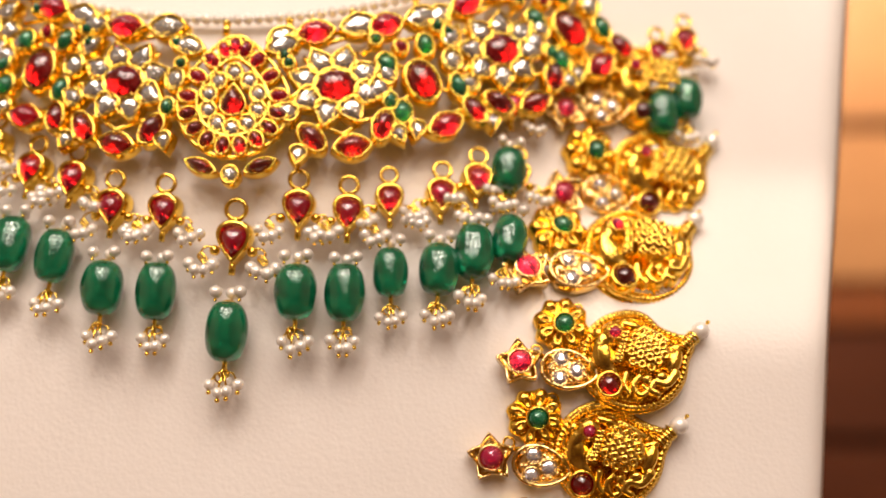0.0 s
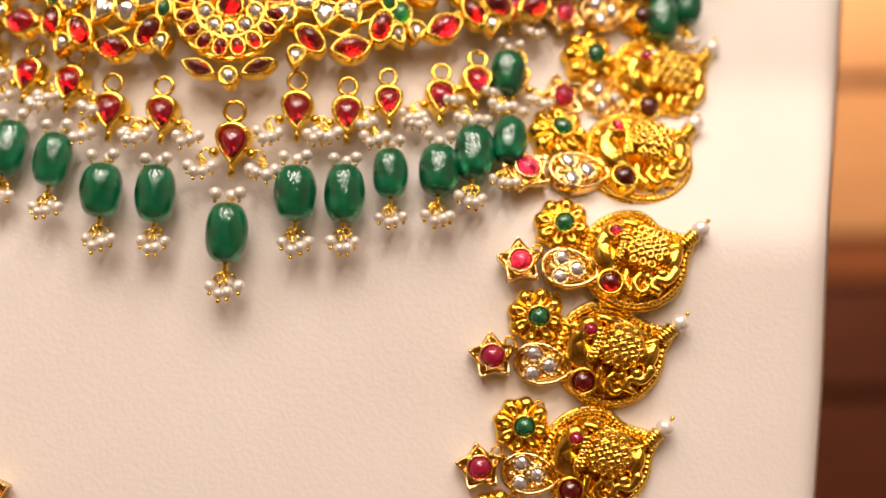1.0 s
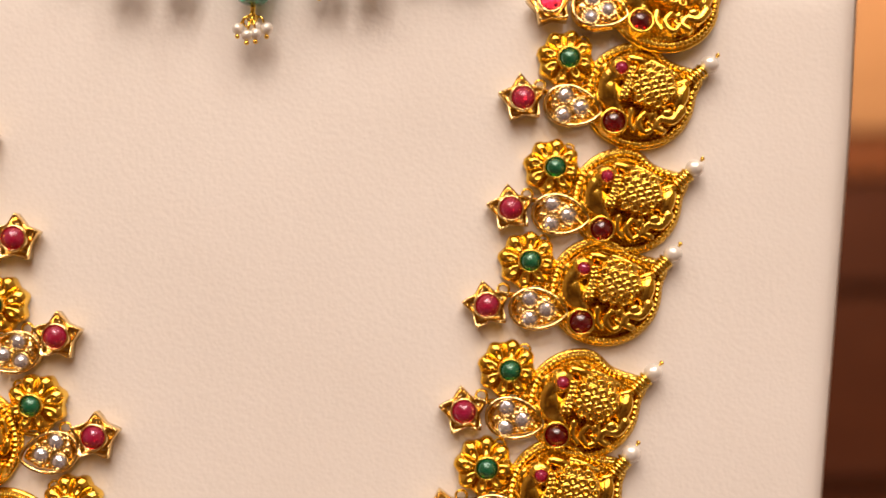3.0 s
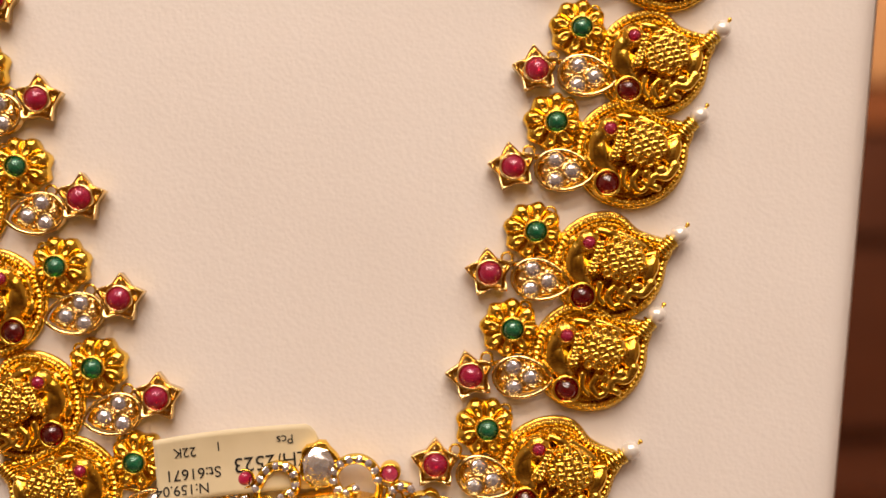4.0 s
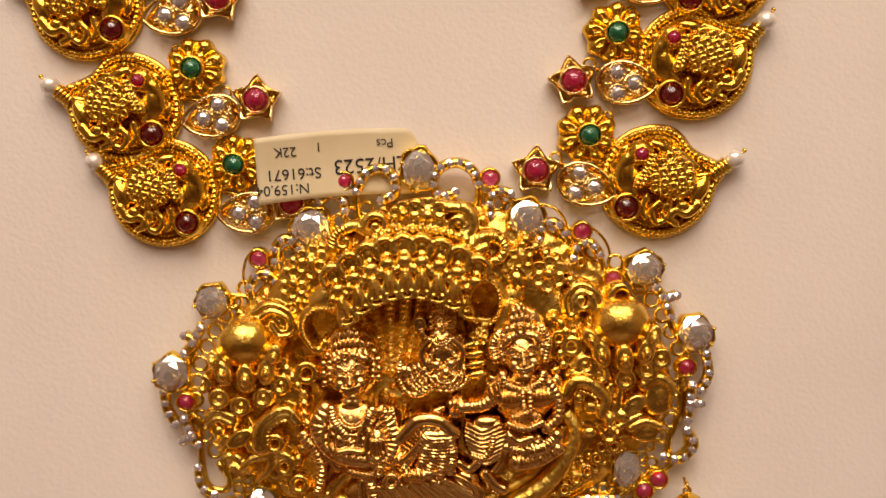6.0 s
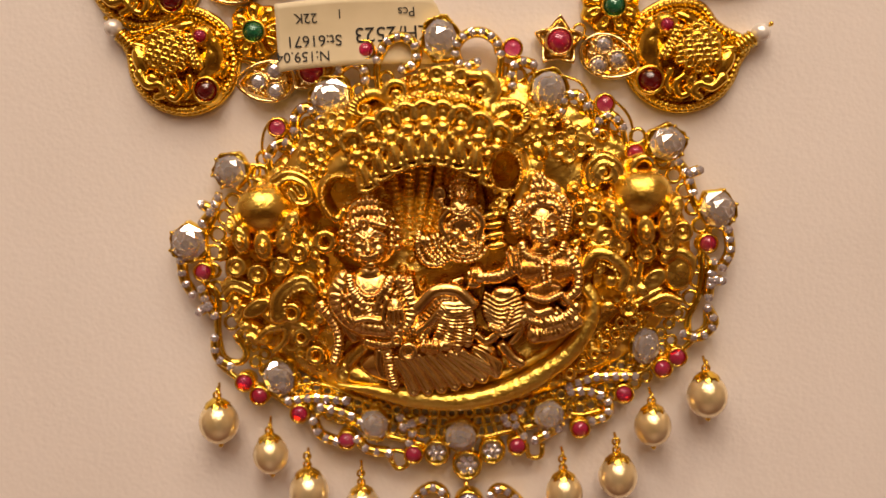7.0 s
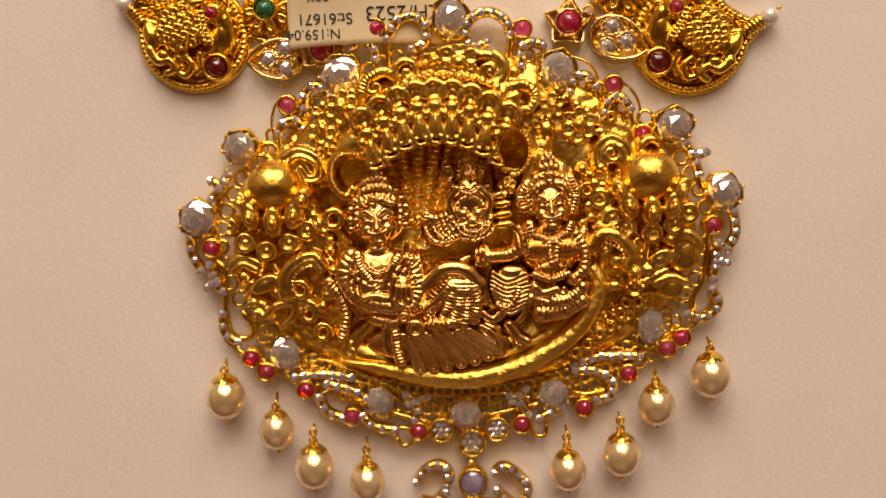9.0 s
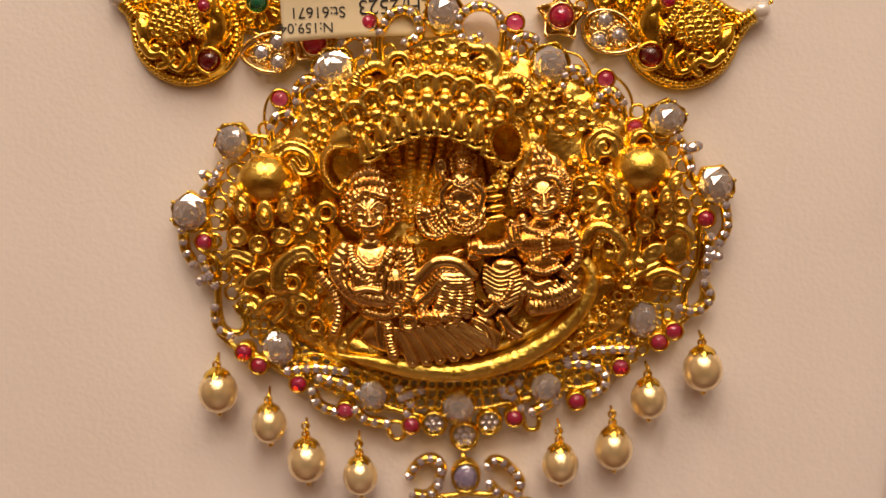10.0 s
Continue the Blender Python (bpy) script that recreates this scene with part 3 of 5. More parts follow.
    se = F("ruby_setting", [collar(turned(outline("oval", 2.0, 2.0, 28), 0, cu - 5.1, cv - 5.1), 0.8, 4.6, 0.5), plate(turned(outline("oval", 2.8, 2.8, 28), 0, cu - 5.1, cv - 5.1), 0.4, 2.4, 0.3)], GOLD, link, "round gold collet")
    F("ruby", [dome(turned(outline("oval", 2.0, 2.0, 24), 0, cu - 5.1, cv - 5.1), 3.6, 5.6)], RUBY_DARK, se, "round dark ruby cabochon")
    coil = []
    for k in range(5):
        c = np.array((22.6 + 0.52 * k, -3.9 + 0.46 * k))
        coil.append(tube([(c[0] + 1.25 * math.cos(q) * 0.66, c[1] - 1.25 * math.cos(q) * 0.75, 1.9 + 1.25 * math.sin(q)) for q in np.arange(12) * TAU / 12], 0.3, True, 6))
    pr = F("pearl", [ball((26.0, -0.9, 2.2), 1.75, 16, 10, (1, 0.95, 0.95))], PEARL, link, "small white pearl at the tip")
    F("wire_coil", coil + [tube([(22, -4.5, 1.9), (26.6, -0.2, 2.1), (27.4, 0.6, 2.2)], 0.22, False, 6), ball((27.5, 0.8, 2.2), 0.45, 8, 5)], GOLD_BRIGHT, link, "coiled gold wire")
    F("link_loop", [ring3((4.3, -2.4, 1.2), 1.1, 0.28), ring3((-5.0, -4.6, 1.0), 1.0, 0.26), ring3((3.0, 3.5, 0.8), 1.0, 0.26), tube([(-5.6, -5.8, 1.2), (0, -5.6, 1.0), (5.4, -4.2, 1.2)], 0.5, False, 6)], GOLD, link, "small gold linking loops")
    return link


right_link = build_link(1)
left_link = build_link(-1)
RIGHT = [(4.2, 18.0, 0, 1.0), (28.0, 125.6, 10, 1.05), (20.9, 108.4, 8, 1.08), (20.9, 90.4, -0.5, 0.97), (15.9, 74.0, -1, 0.99), (13.0, 54.3, 1, 0.98), (8.2, 37.5, 4, 1.0), (-0.3, 0.6, 6.5, 1.01), (-5.1, -17.2, -7.5, 1.01), (27.5, 143.0, 16, 0.98)]
LEFT = [(-75.1, -5.0, 4.0, 1.0), (-81.4, 13.2, 2.5, 1.0), (-88.1, 31.2, 3.0, 1.0), (-95.5, 49.0, 3.0, 1.0), (-103.0, 67.0, 2.0, 1.0), (-68.0, -22.0, -3.5, 0.98)]
for i, (x, z, turn, s) in enumerate(RIGHT):
    m = on_board(x, z, turn, s, 0.2)
    if i:
        copy_thing(right_link, m)
    else:
        right_link.matrix_basis = m
for i, (x, z, turn, s) in enumerate(LEFT):
    m = on_board(x, z, turn, s, 0.2)
    if i:
        copy_thing(left_link, m)
    else:
        left_link.matrix_basis = m

# ---- the choker ----
choker = thing("choker", "gold choker with rubies, emeralds and diamonds, edged with seed pearls", "choker")
GEMS = {"r": RUBY, "d": RUBY_DARK, "g": EMERALD, "w": POLKI}
GEM_NAME = {"r": "ruby", "d": "ruby", "g": "emerald", "w": "uncut_diamond"}


def placed(ob, m):
    ob.matrix_basis = m
    return ob


def jewel_panel(m, name, stones, bars, label):
    """A piece of the choker: gold settings in one mesh, and each stone on its own."""
    pn = placed(part(name, [tube(b, 0.45, False, 6) for b in bars], GOLD_BRIGHT, choker, label), m)
    for kind, shape, u, v, a, b, turn in stones:
        p = turned(outline(shape, a, b, 26), turn, u, v)
        part("bezel", [collar(p, 0.8, 3.4, 0.45), plate(p, 0.6, 2.3, 0.2, 0.9)], GOLD_BRIGHT, pn)
        p = turned(outline(shape, a, b, 24), turn, u, v)
        high = 4.9 if max(a, b) > 2.4 and kind in "rd" else 4.2
        part(GEM_NAME[kind], [rose_cut(p, 2.5, 3.7) if kind == "w" else dome(p, 2.5, high)], GEMS[kind], pn, "", kind == "w")
    return pn


def flower_stones():
    s = [("d", "oval", 0, 0, 3.3, 2.8, 0)]
    for k in range(8):
        a = 22.5 + 45 * k
        s.append(("w", "pear", 5.5 * math.cos(radians(a)), 4.9 * math.sin(radians(a)), 1.9, 2.1, a - 90))
    s += [("r", "navette", -2.0, 9.6, 2.9, 1.9, 5), ("w", "navette", 5.2, 10.2, 2.9, 1.9, 8), ("g", "oval", 7.6, 7.4, 0.9, 0.9, 0), ("g", "oval", -7.4, 6.0, 0.9, 0.9, 0)]
    s += [("w", "oval", 8.6, 1.2, 1.4, 1.7, 0), ("w", "pear", -8.4, -3.4, 1.4, 1.7, 60), ("g", "oval", 8.4, -3.6, 1.0, 1.3, 0), ("w", "navette", -7.6, 9.4, 2.2, 1.5, 20)]
    s += [("d", "navette", 1.2, -10.6, 2.8, 1.8, 0), ("d", "oval", -5.0, -8.4, 1.6, 2.5, 35), ("d", "oval", 6.6, -7.6, 1.6, 2.5, -25), ("w", "pear", -7.6, -11.0, 1.2, 1.4, 160), ("w", "pear", 9.0, -9.4, 1.2, 1.4, 200)]
    return s


def tall_stones():
    return [("d", "oval", 0, 0, 2.6, 3.5, 8), ("g", "oval", -5.0, 4.1, 1.5, 1.8, 15), ("g", "oval", 2.3, 6.0, 1.3, 1.8, -10), ("g", "oval", -5.0, -4.4, 1.5, 1.8, -15), ("g", "oval", 5.6, -2.2, 1.3, 1.9, 0),
            ("w", "oval", -7.4, 0.4, 1.6, 1.6, 0), ("w", "oval", 6.0, 2.4, 1.5, 1.7, 0), ("r", "oval", -1.8, 6.5, 0.9, 1.1, 20), ("w", "pear", 7.4, 6.6, 1.5, 1.9, -40), ("r", "navette", -3.0, 10.8, 2.8, 1.9, 5), ("w", "navette", 3.4, 11.0, 2.7, 1.8, 0),
            ("g", "oval", 5.4, 8.9, 0.9, 1.0, 0), ("r", "navette", 1.4, -8.2, 2.9, 1.9, 10), ("d", "oval", 7.0, -6.8, 1.5, 2.3, 20), ("w", "pear", -3.6, -8.0, 1.2, 1.5, 150)]


def panel_bars(w):
    b = [arc(-w, 2, 3.0, -90, 60, 2.0), arc(w, 0, 3.2, 100, 260, 2.0), arc(0, 7.6, 4.6, 200, 340, 1.6), arc(0, -6.4, 5.6, 30, 150, 1.6)]
    b += [[(-w, 7, 1.6), (-w * 0.5, 8.6, 1.9), (0, 8, 1.6), (w * 0.5, 8.8, 1.9), (w, 8, 1.6)], [(-w, -6, 1.6), (-w * 0.4, -6.2, 1.9), (0, -8, 1.6), (w * 0.5, -6, 1.9), (w, -6, 1.6)]]
    return b


PANELS = [(-91.5, 150.0, -30, 1), (-78.3, 140.2, -20, 0), (-61.0, 136.7, -8, 1), (-21.7, 135.6, 8, 1), (-5.7, 137.3, 16, 0), (9.4, 144.8, 24, 1), (23.5, 150.7, 28, 0)]
for x, z, turn, flower in PANELS:
    jewel_panel(on_board(x, z, turn, 1.17, 2.4), "flower_panel" if flower else "tall_panel", flower_stones() if flower else tall_stones(), panel_bars(8.2), "openwork gold panel with foiled stones")


def med_curve(a, k):
    """A point on the medallion's drop-shaped ring at angle a, k times its size."""
    s = math.sin(a)
    return k * 8.2 * math.cos(a) * (1 - 0.42 * max(0.0, s) ** 1.5), k * (10.4 if s > 0 else 8.4) * s


med = [("d", "pear", 0, 0.2, 2.1, 2.7, 0)]
for k in range(10):
    a = radians(36 * k + 90)
    med.append(("w", "oval", 4.6 * math.cos(a), -0.2 + (5.6 if k == 0 else 4.9) * math.sin(a), 1.25, 1.35, 0))
for k in range(17):
    a = radians(360 / 17 * k + 90)
    x, y = med_curve(a, 1.0)
    med.append(("d" if 4 < k < 13 else "r", "oval", x, y, 1.05, 1.5, math.degrees(a) - 90))
med += [("d", "navette", 5.2, -12.0, 2.6, 1.2, 22), ("d", "navette", -5.2, -12.0, 2.6, 1.2, -22), ("w", "oval", 0, -13.6, 1.3, 1.4, 0), ("w", "navette", 8.4, 10.6, 2.7, 1.7, 15), ("w", "navette", -8.4, 10.6, 2.7, 1.7, -15), ("g", "oval", 9.6, 7.2, 0.9, 0.9, 0), ("g", "oval", -9.6, 7.2, 0.9, 0.9, 0)]
po, pi = [np.array([(*med_curve(q, k), h) for q in np.linspace(0, TAU, 64)]) for k, h in ((1.22, 2.2), (0.78, 2.9))]
jewel_panel(on_board(-40.2, 132.3, 0, 1.06, 3.0), "pear_medallion", med, [po, pi], "pear-shaped gold medallion with rubies round uncut diamonds")
for k in range(70):
    x = -97 + 2.0 * k
    z = 150.2 + 0.0052 * (x + 42) ** 2
    pl = placed(part("seed_pearl", mesh("seed_pearl", [ball((0, 0, 1.6), 1.08, 10, 6)]), PEARL, choker), on_board(x, z, 0, 1.0, 0.6))
    if k % 6 == 3:
        placed(part("stem", mesh("stem", [tube([(0, -0.6, 1.5), (0, -3.6, 1.8)], 0.75, False, 8), ball((0, -0.8, 1.6), 0.95, 10, 6)]), GOLD_BRIGHT, choker), on_board(x, z, 0, 1.0, 0.6))

# ---- drops under the choker ----


def cluster(cu, cv, n, r, seed, spread):
    rnd = random.Random(seed)
    spots = [(-0.95, 0.15, 0.0), (-0.32, -0.42, 1.2), (0.42, -0.34, 0.9), (1.0, 0.2, -0.2), (0.05, 0.35, -0.8)][:n]
    return [(cu + spread * (a + rnd.uniform(-0.1, 0.1)), cv + spread * (b + rnd.uniform(-0.15, 0.15)), 3.4 + c, r * rnd.uniform(0.88, 1.08)) for a, b, c in spots]


def build_drop(seed):
    d = thing("choker_drop", "emerald bead drop with ruby setting and seed pearl clusters", "bead drop", "drops of the choker")
    rnd = random.Random(seed)
    part("ring", [ring3((0, 5.6, 2.8), 1.7, 0.42, 8, 20)], GOLD_BRIGHT, d, "round gold ring")
    p = turned(outline("pear", 2.25, 2.8, 28), 180)
    se = part("ruby_setting", [collar(p, 0.6, 4.4, 0.75), plate(p * 1.25, 0.4, 2.6, 0.3), tube([(0, 2.6, 2.6), (0, 4.3, 2.6)], 0.75), ball((-3.2, -1.5, 2.6), 0.95), ball((3.2, -1.5, 2.6), 0.95), tube([(0, -2.8, 2.6), (0, -5.6, 3.0)], 0.6)], GOLD_BRIGHT, d, "drop-shaped gold setting")
    part("ruby", [dome(p, 3.2, 5.4, 6)], RUBY, se, "drop-shaped red ruby")
    wires = []
    balls = cluster(-5.2, -4.2, 4, 1.06, seed, 2.1) + cluster(5.2, -4.2, 4, 1.06, seed + 1, 2.1)
    balls += [(-2.1, -8.6, 4.6, 1.12), (2.0, -8.4, 4.8, 1.12), (0.2, -8.6, 2.2, 1.1)]
    low = cluster(0, -24.3, 5, 1.08, seed + 2, 2.3)
    for side in (-1, 1):
        wires.append(tube(arc(side * 4.2, -2.2, 1.3, 0, 180, 2.8, 10), 0.24, False, 5))
        for k in range(3):
            wires.append(ring3((side * 5.1 + 0.3 * k - 0.3, -2.6 - 0.3 * k, 3.0), 0.55, 0.18, 5, 10))
    for u, v, h, r in balls:
        wires.append(ball((u, v - r - 0.25, h + 0.2), 0.36, 8, 5))
    for u, v, h, r in low:
        wires.append(tube([(0, -21.6, 3.4), (u * 0.6, v + 1.8, h), (u, v, h)], 0.2, False, 5))
        wires.append(ball((u, v - r - 0.3, h + 0.1), 0.45, 8, 5))
    for k in range(4):
        wires.append(ring3((rnd.uniform(-0.8, 0.8), -21.9 - 0.3 * k, 3.4 + rnd.uniform(-0.4, 0.4)), 0.8, 0.2, 5, 10, k % 2 == 0))
    wires.append(tube([(0, -19.5, 3.6), (0, -21.6, 3.4)], 0.45, False, 6))
    part("wire", wires, GOLD_BRIGHT, d, "fine twisted gold wire and pin heads")
    for u, v, h, r in balls + low:
        part("seed_pearl", [ball((u, v, h), r, 12, 8, (1, 0.97, 1))], PEARL, d)
    # tumbled bead: a barrel with slightly uneven sides
    rings, n = [], 28
    a, b = 3.75 * rnd.uniform(0.95, 1.05), 5.3 * rnd.uniform(0.95, 1.05)
    for k in range(15):
        t = math.pi * (0.04 + 0.92 * k / 14)
        zz, rr = -math.cos(t), math.sin(t) ** 0.62
        ring = []
        for i in range(n):
            q = i * TAU / n
            w = 1 + 0.05 * noise.noise(Vector((math.cos(q) * 1.3, math.sin(q) * 1.3, zz * 1.5 + seed)))
            ring.append((a * rr * w * math.cos(q), -15.1 + b * zz, 4.0 + 0.92 * a * rr * w * math.sin(q)))
        rings.append(np.array(ring)[:, [0, 1, 2]])
    v, f = stack_rings([r[::-1] for r in rings], True, True)
    part("emerald_bead", [(v, f)], EMERALD_BEAD, d, "tumbled translucent green emerald bead")
    cap = [[(rr * math.cos(q) * (1 + 0.08 * math.cos(8 * q)), -10.9 + vv, 4.0 + rr * math.sin(q)) for q in (np.arange(24) * TAU / 24)[::-1]] for rr, vv in ((2.3, -0.2), (2.0, 0.35), (1.2, 0.8), (0.5, 1.1))]
    part("cap", [stack_rings([np.array(c) for c in cap])], GOLD_BRIGHT, d, "fluted gold bead cap")
    return d


drops = [build_drop(11), build_drop(47), build_drop(83)]
used = set()
DROPS = [(-79.6, 120.3, -5.5, 1.0), (-70.8, 118.2, -6, 1.0), (-62.6, 112.6, -2.5, 1.0), (-52.8, 111.8, -2.5, 0.98), (-39.6, 106.2, -3, 1.09), (-28.0, 112.2, -0.7, 1.02), (-18.9, 111.4, -1.8, 0.99), (-11.3, 113.9, 0.3, 0.92), (-1.6, 114.9, -4, 0.98), (5.3, 118.1, -7, 1.0), (13.0, 119.5, -12, 0.95), (-89.0, 126.0, -6, 1.0), (43.0, 147.2, -2, 0.88), (49.0, 150.6, -4, 0.88), (12.0, 134.0, -8, 0.9)]
for i, (x, z, turn, s) in enumerate(DROPS):
    k = i % 3
    # the drop hangs along the bust's slope below its ring
    m = on_board(x, z - 8, 0, 1, 0.6)
    m = m @ pose(0, 0, 0.008, 0, -turn, 0) @ Matrix.Diagonal((s, s, s, 1))
    if k in used:
        copy_thing(drops[k], m)
    else:
        drops[k].matrix_basis = m
        used.add(k)

# ---- the pendant ----
pendant = thing("pendant", "large embossed gold pendant with figures, crystals, rubies and pearl drops", "pendant")
pendant.matrix_basis = pose(-0.03215, -0.0004, -0.06122, 0, -3.9, 0)


def pendant_edge(U, V, grow=0.0):
    p = np.where(V > 0, 1.65, 2.0)
    b = np.where(V > 0, 33.5, 28.0) + grow
    return (np.abs(U) / (42.0 + grow)) ** p + (np.abs(V) / b) ** p


def serpent_head(R, x, y, lean, top=13.8):
    """One head of the arch: a cupped hood, a brow, two eyes and a flared snout."""
    c, s = math.cos(radians(lean)), math.sin(radians(lean))
    at = lambda a, b: (x + a * c - b * s, y + a * s + b * c)
    R.egg(*at(0, -3.4), 1.9, 4.6, top - 1.0, lean, 3.0)
    R.stroke([at(-1.75, -0.6), at(-1.7, 0.9), at(0, 1.9), at(1.7, 0.9), at(1.75, -0.6)], 0.62, top - 0.4)
    R.egg(*at(0, 0.2), 1.25, 1.4, top - 1.7, lean, 0.6)
    R.egg(*at(0, -2.2), 1.5, 1.1, top, lean)
    for q in (-1, 1):
        R.egg(*at(q * 1.25, -3.5), 0.78, 0.78, top + 0.1)
        R.stroke([at(q * 0.5, -4.2), at(q * 0.9, -6.0), at(q * 1.5, -7.6)], 0.55, top - 0.3)
        R.egg(*at(q * 0.75, -7.5), 0.42, 0.42, top - 0.2)
    R.egg(*at(0, -5.6), 0.7, 2.3, top + 0.2, lean)
    R.stroke([at(-1.7, -8.1), at(0, -8.6), at(1.7, -8.1)], 0.4, top - 0.4)


def plate_relief(U, V):
    e = pendant_edge(U, V)
    base = 1.8 + 4.2 * np.sqrt(np.clip(1 - e, 0, 1)) + 0.18 * np.sin(U * 1.1 + 1.4 * np.sin(V * 0.7)) * np.sin(V * 1.2 + 1.2 * np.sin(U * 0.6))
    R = Relief(U, V, base)
    # the rising rim of metal under the arch and the flanks
    R.stroke([(-26.1, 0.1), (-27.0, 10.2), (-20.9, 19.4), (-12.8, 22.4), (-3.3, 24.4), (6.0, 22.0), (14.7, 17.7), (22.3, 7.9), (22.9, -2.1)], 5.4, 7.2, None, None, 0, 1, 2.0)
    # the hollow behind the figures
    R.sink(-7.2, 7.7, 16.5, 12.5, 0.3, 2.0)
    R.sink(-25.8, 8.5, 2.8, 3.4, 1.2, 1.5)
    R.sink(-0.5, -4.5, 24.5, 16.5, 1.4, 3.4)
    # ribbed necks that run down into the hollow
    for p in ([(-13.1, 16.3), (-12.5, 11.4), (-11.1, 4.2)], [(-10.5, 17.2), (-10.1, 11.3), (-9.4, 2.6)], [(-7.1, 17.7), (-7.7, 11.2), (-8.2, 2.1)], [(-3.9, 17.9), (-5.0, 12.1), (-7.0, 2.0)],
              [(-1.1, 17.7), (-2.4, 12.0), (-5.6, 1.9)], [(1.7, 17.6), (-0.2, 11.9), (-4.0, 1.9)], [(4.6, 17.2), (6.6, 12.5), (7.3, 3.4)]):
        R.stroke(p, 1.3, 5.2, 1.0, 2.2, 0.6, 1.0)
    rnd = random.Random(8)
    for k in range(420):
        gu, gv, gr = rnd.uniform(-41, 41), rnd.uniform(-26, 31), rnd.uniform(0.5, 1.15)
        ge = (abs(gu) / 42.0) ** 1.65 + (abs(gv) / (33.5 if gv > 0 else 28.0)) ** 1.65
        deep_in = ((gu + 7.0) / 16.0) ** 2 + ((gv - 7.0) / 12.0) ** 2 < 1 or ((gu + 0.5) / 23.5) ** 2 + ((gv + 4.5) / 16.0) ** 2 < 1
        if ge < 0.95 and gv > -17 and not (deep_in and gv > 3):
            top = (1.6 if deep_in else 2.2 + 4.2 * math.sqrt(1 - ge)) + rnd.uniform(0.3, 1.1)
            if k % 3:
                R.egg(gu, gv, gr, gr * rnd.uniform(0.6, 1.0), top, rnd.uniform(0, 180))
            else:
                R.ring(gu, gv, gr * 0.8, gr * 0.42, top)
    # the arch of heads
    for k in range(9):
        s = k / 8 * 2 - 0.98
        x, y = -3.9 + 12.4 * s, 25.4 - 4.4 * s * s
        serpent_head(R, x, y, -15 * s + 1)
    R.beads([(-17.6, 19.2), (-13.6, 24.2), (-7.4, 27.7), (-0.5, 28.1), (6.2, 26.3), (9.0, 23.8)], 0.7, 10.6)
    # the wide open hoods at both ends
    R.egg(-17.6, 17.6, 4.6, 2.8, 10.6, 35, 2.4)
    R.sink(-18.9, 12.4, 3.2, 3.9, 2.6, 3.0)
    R.stroke([(-14.2, 14.4), (-17.0, 15.4), (-19.9, 15.9), (-21.9, 14.6), (-22.7, 11.9), (-21.5, 9.3), (-20.0, 8.0), (-18.9, 9.4)], 1.0, 10.4, 0.8, 8.8)
    R.beads([(-16.0, 15.0), (-19.7, 15.6), (-21.8, 14.0), (-22.1, 11.3), (-20.9, 8.9)], 0.32, 10.9)
    R.egg(9.8, 15.0, 4.0, 4.6, 9.6, 0, 2.0)
    R.sink(9.6, 15.1, 2.9, 3.5, 3.4, 4.0)
    R.beads([(7.8, 12.0), (6.9, 15.1), (8.3, 17.9), (10.5, 18.2), (12.1, 16.1), (11.9, 12.9), (10.2, 10.7)], 0.36, 10.2)
    # crest of flower and scrolls
    R.flower(0.7, 30.3, 3.8, 10.2)
    R.flower(-3.4, 30.9, 2.4, 9.6, 5)
    R.egg(-0.8, 33.3, 2.0, 1.5, 9.2)
    R.stroke([(-16.5, 25.9), (-15.1, 28.2), (-12.3, 29.4), (-10.0, 28.2)], 1.25, 9.4, 0.9, None, 0.3, 0.6)
    R.scroll(-14.0, 26.9, 1.9, 0.8, 9.4, 90, 330)
    R.scroll(-8.2, 29.2, 2.2, 0.9, 9.6, 180, -380)
    R.scroll(6.1, 28.5, 2.9, 1.15, 10.0, 70, -400)
    R.stroke([(4.1, 31.5), (6.6, 31.0), (8.0, 29.0), (6.6, 27.1)], 1.1, 9.8, 0.6)
    R.stroke([(5.3, 23.7), (8.1, 25.3), (11.6, 25.9), (13.6, 24.1), (12.4, 21.8), (10.1, 22.1)], 1.35, 10.2, 0.8, None, 0.3, 0.55)
    R.egg(9.6, 23.9, 1.8, 1.0, 10.4, 20)
    # grapes and flowers along the shoulders
    R.flower(-20.1, 23.7, 2.9, 9.2)
    R.flower(-23.6, 20.2, 2.7, 8.8)
    R.flower(-23.1, 16.8, 1.9, 8.4, 5)
    R.flower(21.0, 18.6, 3.1, 9.2)
    R.flower(16.6, 22.2, 2.2, 9.2, 5)
    R.flower(14.6, 19.9, 1.7, 8.8, 5)
    R.egg(15.5, 17.9, 1.6, 2.0, 8.8, 20)
    R.egg(14.6, 15.0, 2.2, 2.8, 8.2, -30)
    R.egg(-16.0, 25.7, 1.2, 1.2, 8.8)
    R.beads([(-24.7, 22.5), (-22.1, 25.4), (-19.0, 26.7), (-16.9, 24.6)], 1.0, 8.4)
    R.beads([(17.4, 24.8), (20.0, 22.6), (23.2, 20.2), (24.7, 17.2)], 1.0, 8.6)
    R.stroke([(-30.7, 14.9), (-28.0, 16.1), (-25.1, 14.7), (-24.6, 12.0), (-26.7, 11.5), (-27.9, 13.3)], 1.5, 8.8, 0.8, None, 0, 1, None, 0.5)
    R.stroke([(24.5, 11.8), (24.4, 14.2), (26.4, 15.8), (28.8, 14.3), (29.4, 12.0)], 1.7, 9.2, 1.0, None, 0, 1, None, 0.6)
    R.scroll(26.5, 13.5, 1.8, 0.8, 9.0, 30, -330)
    R.ring(33.4, 13.7, 1.9, 0.8, 9.0)
    R.ring(-34.5, 13.8, 2.0, 0.8, 8.6)
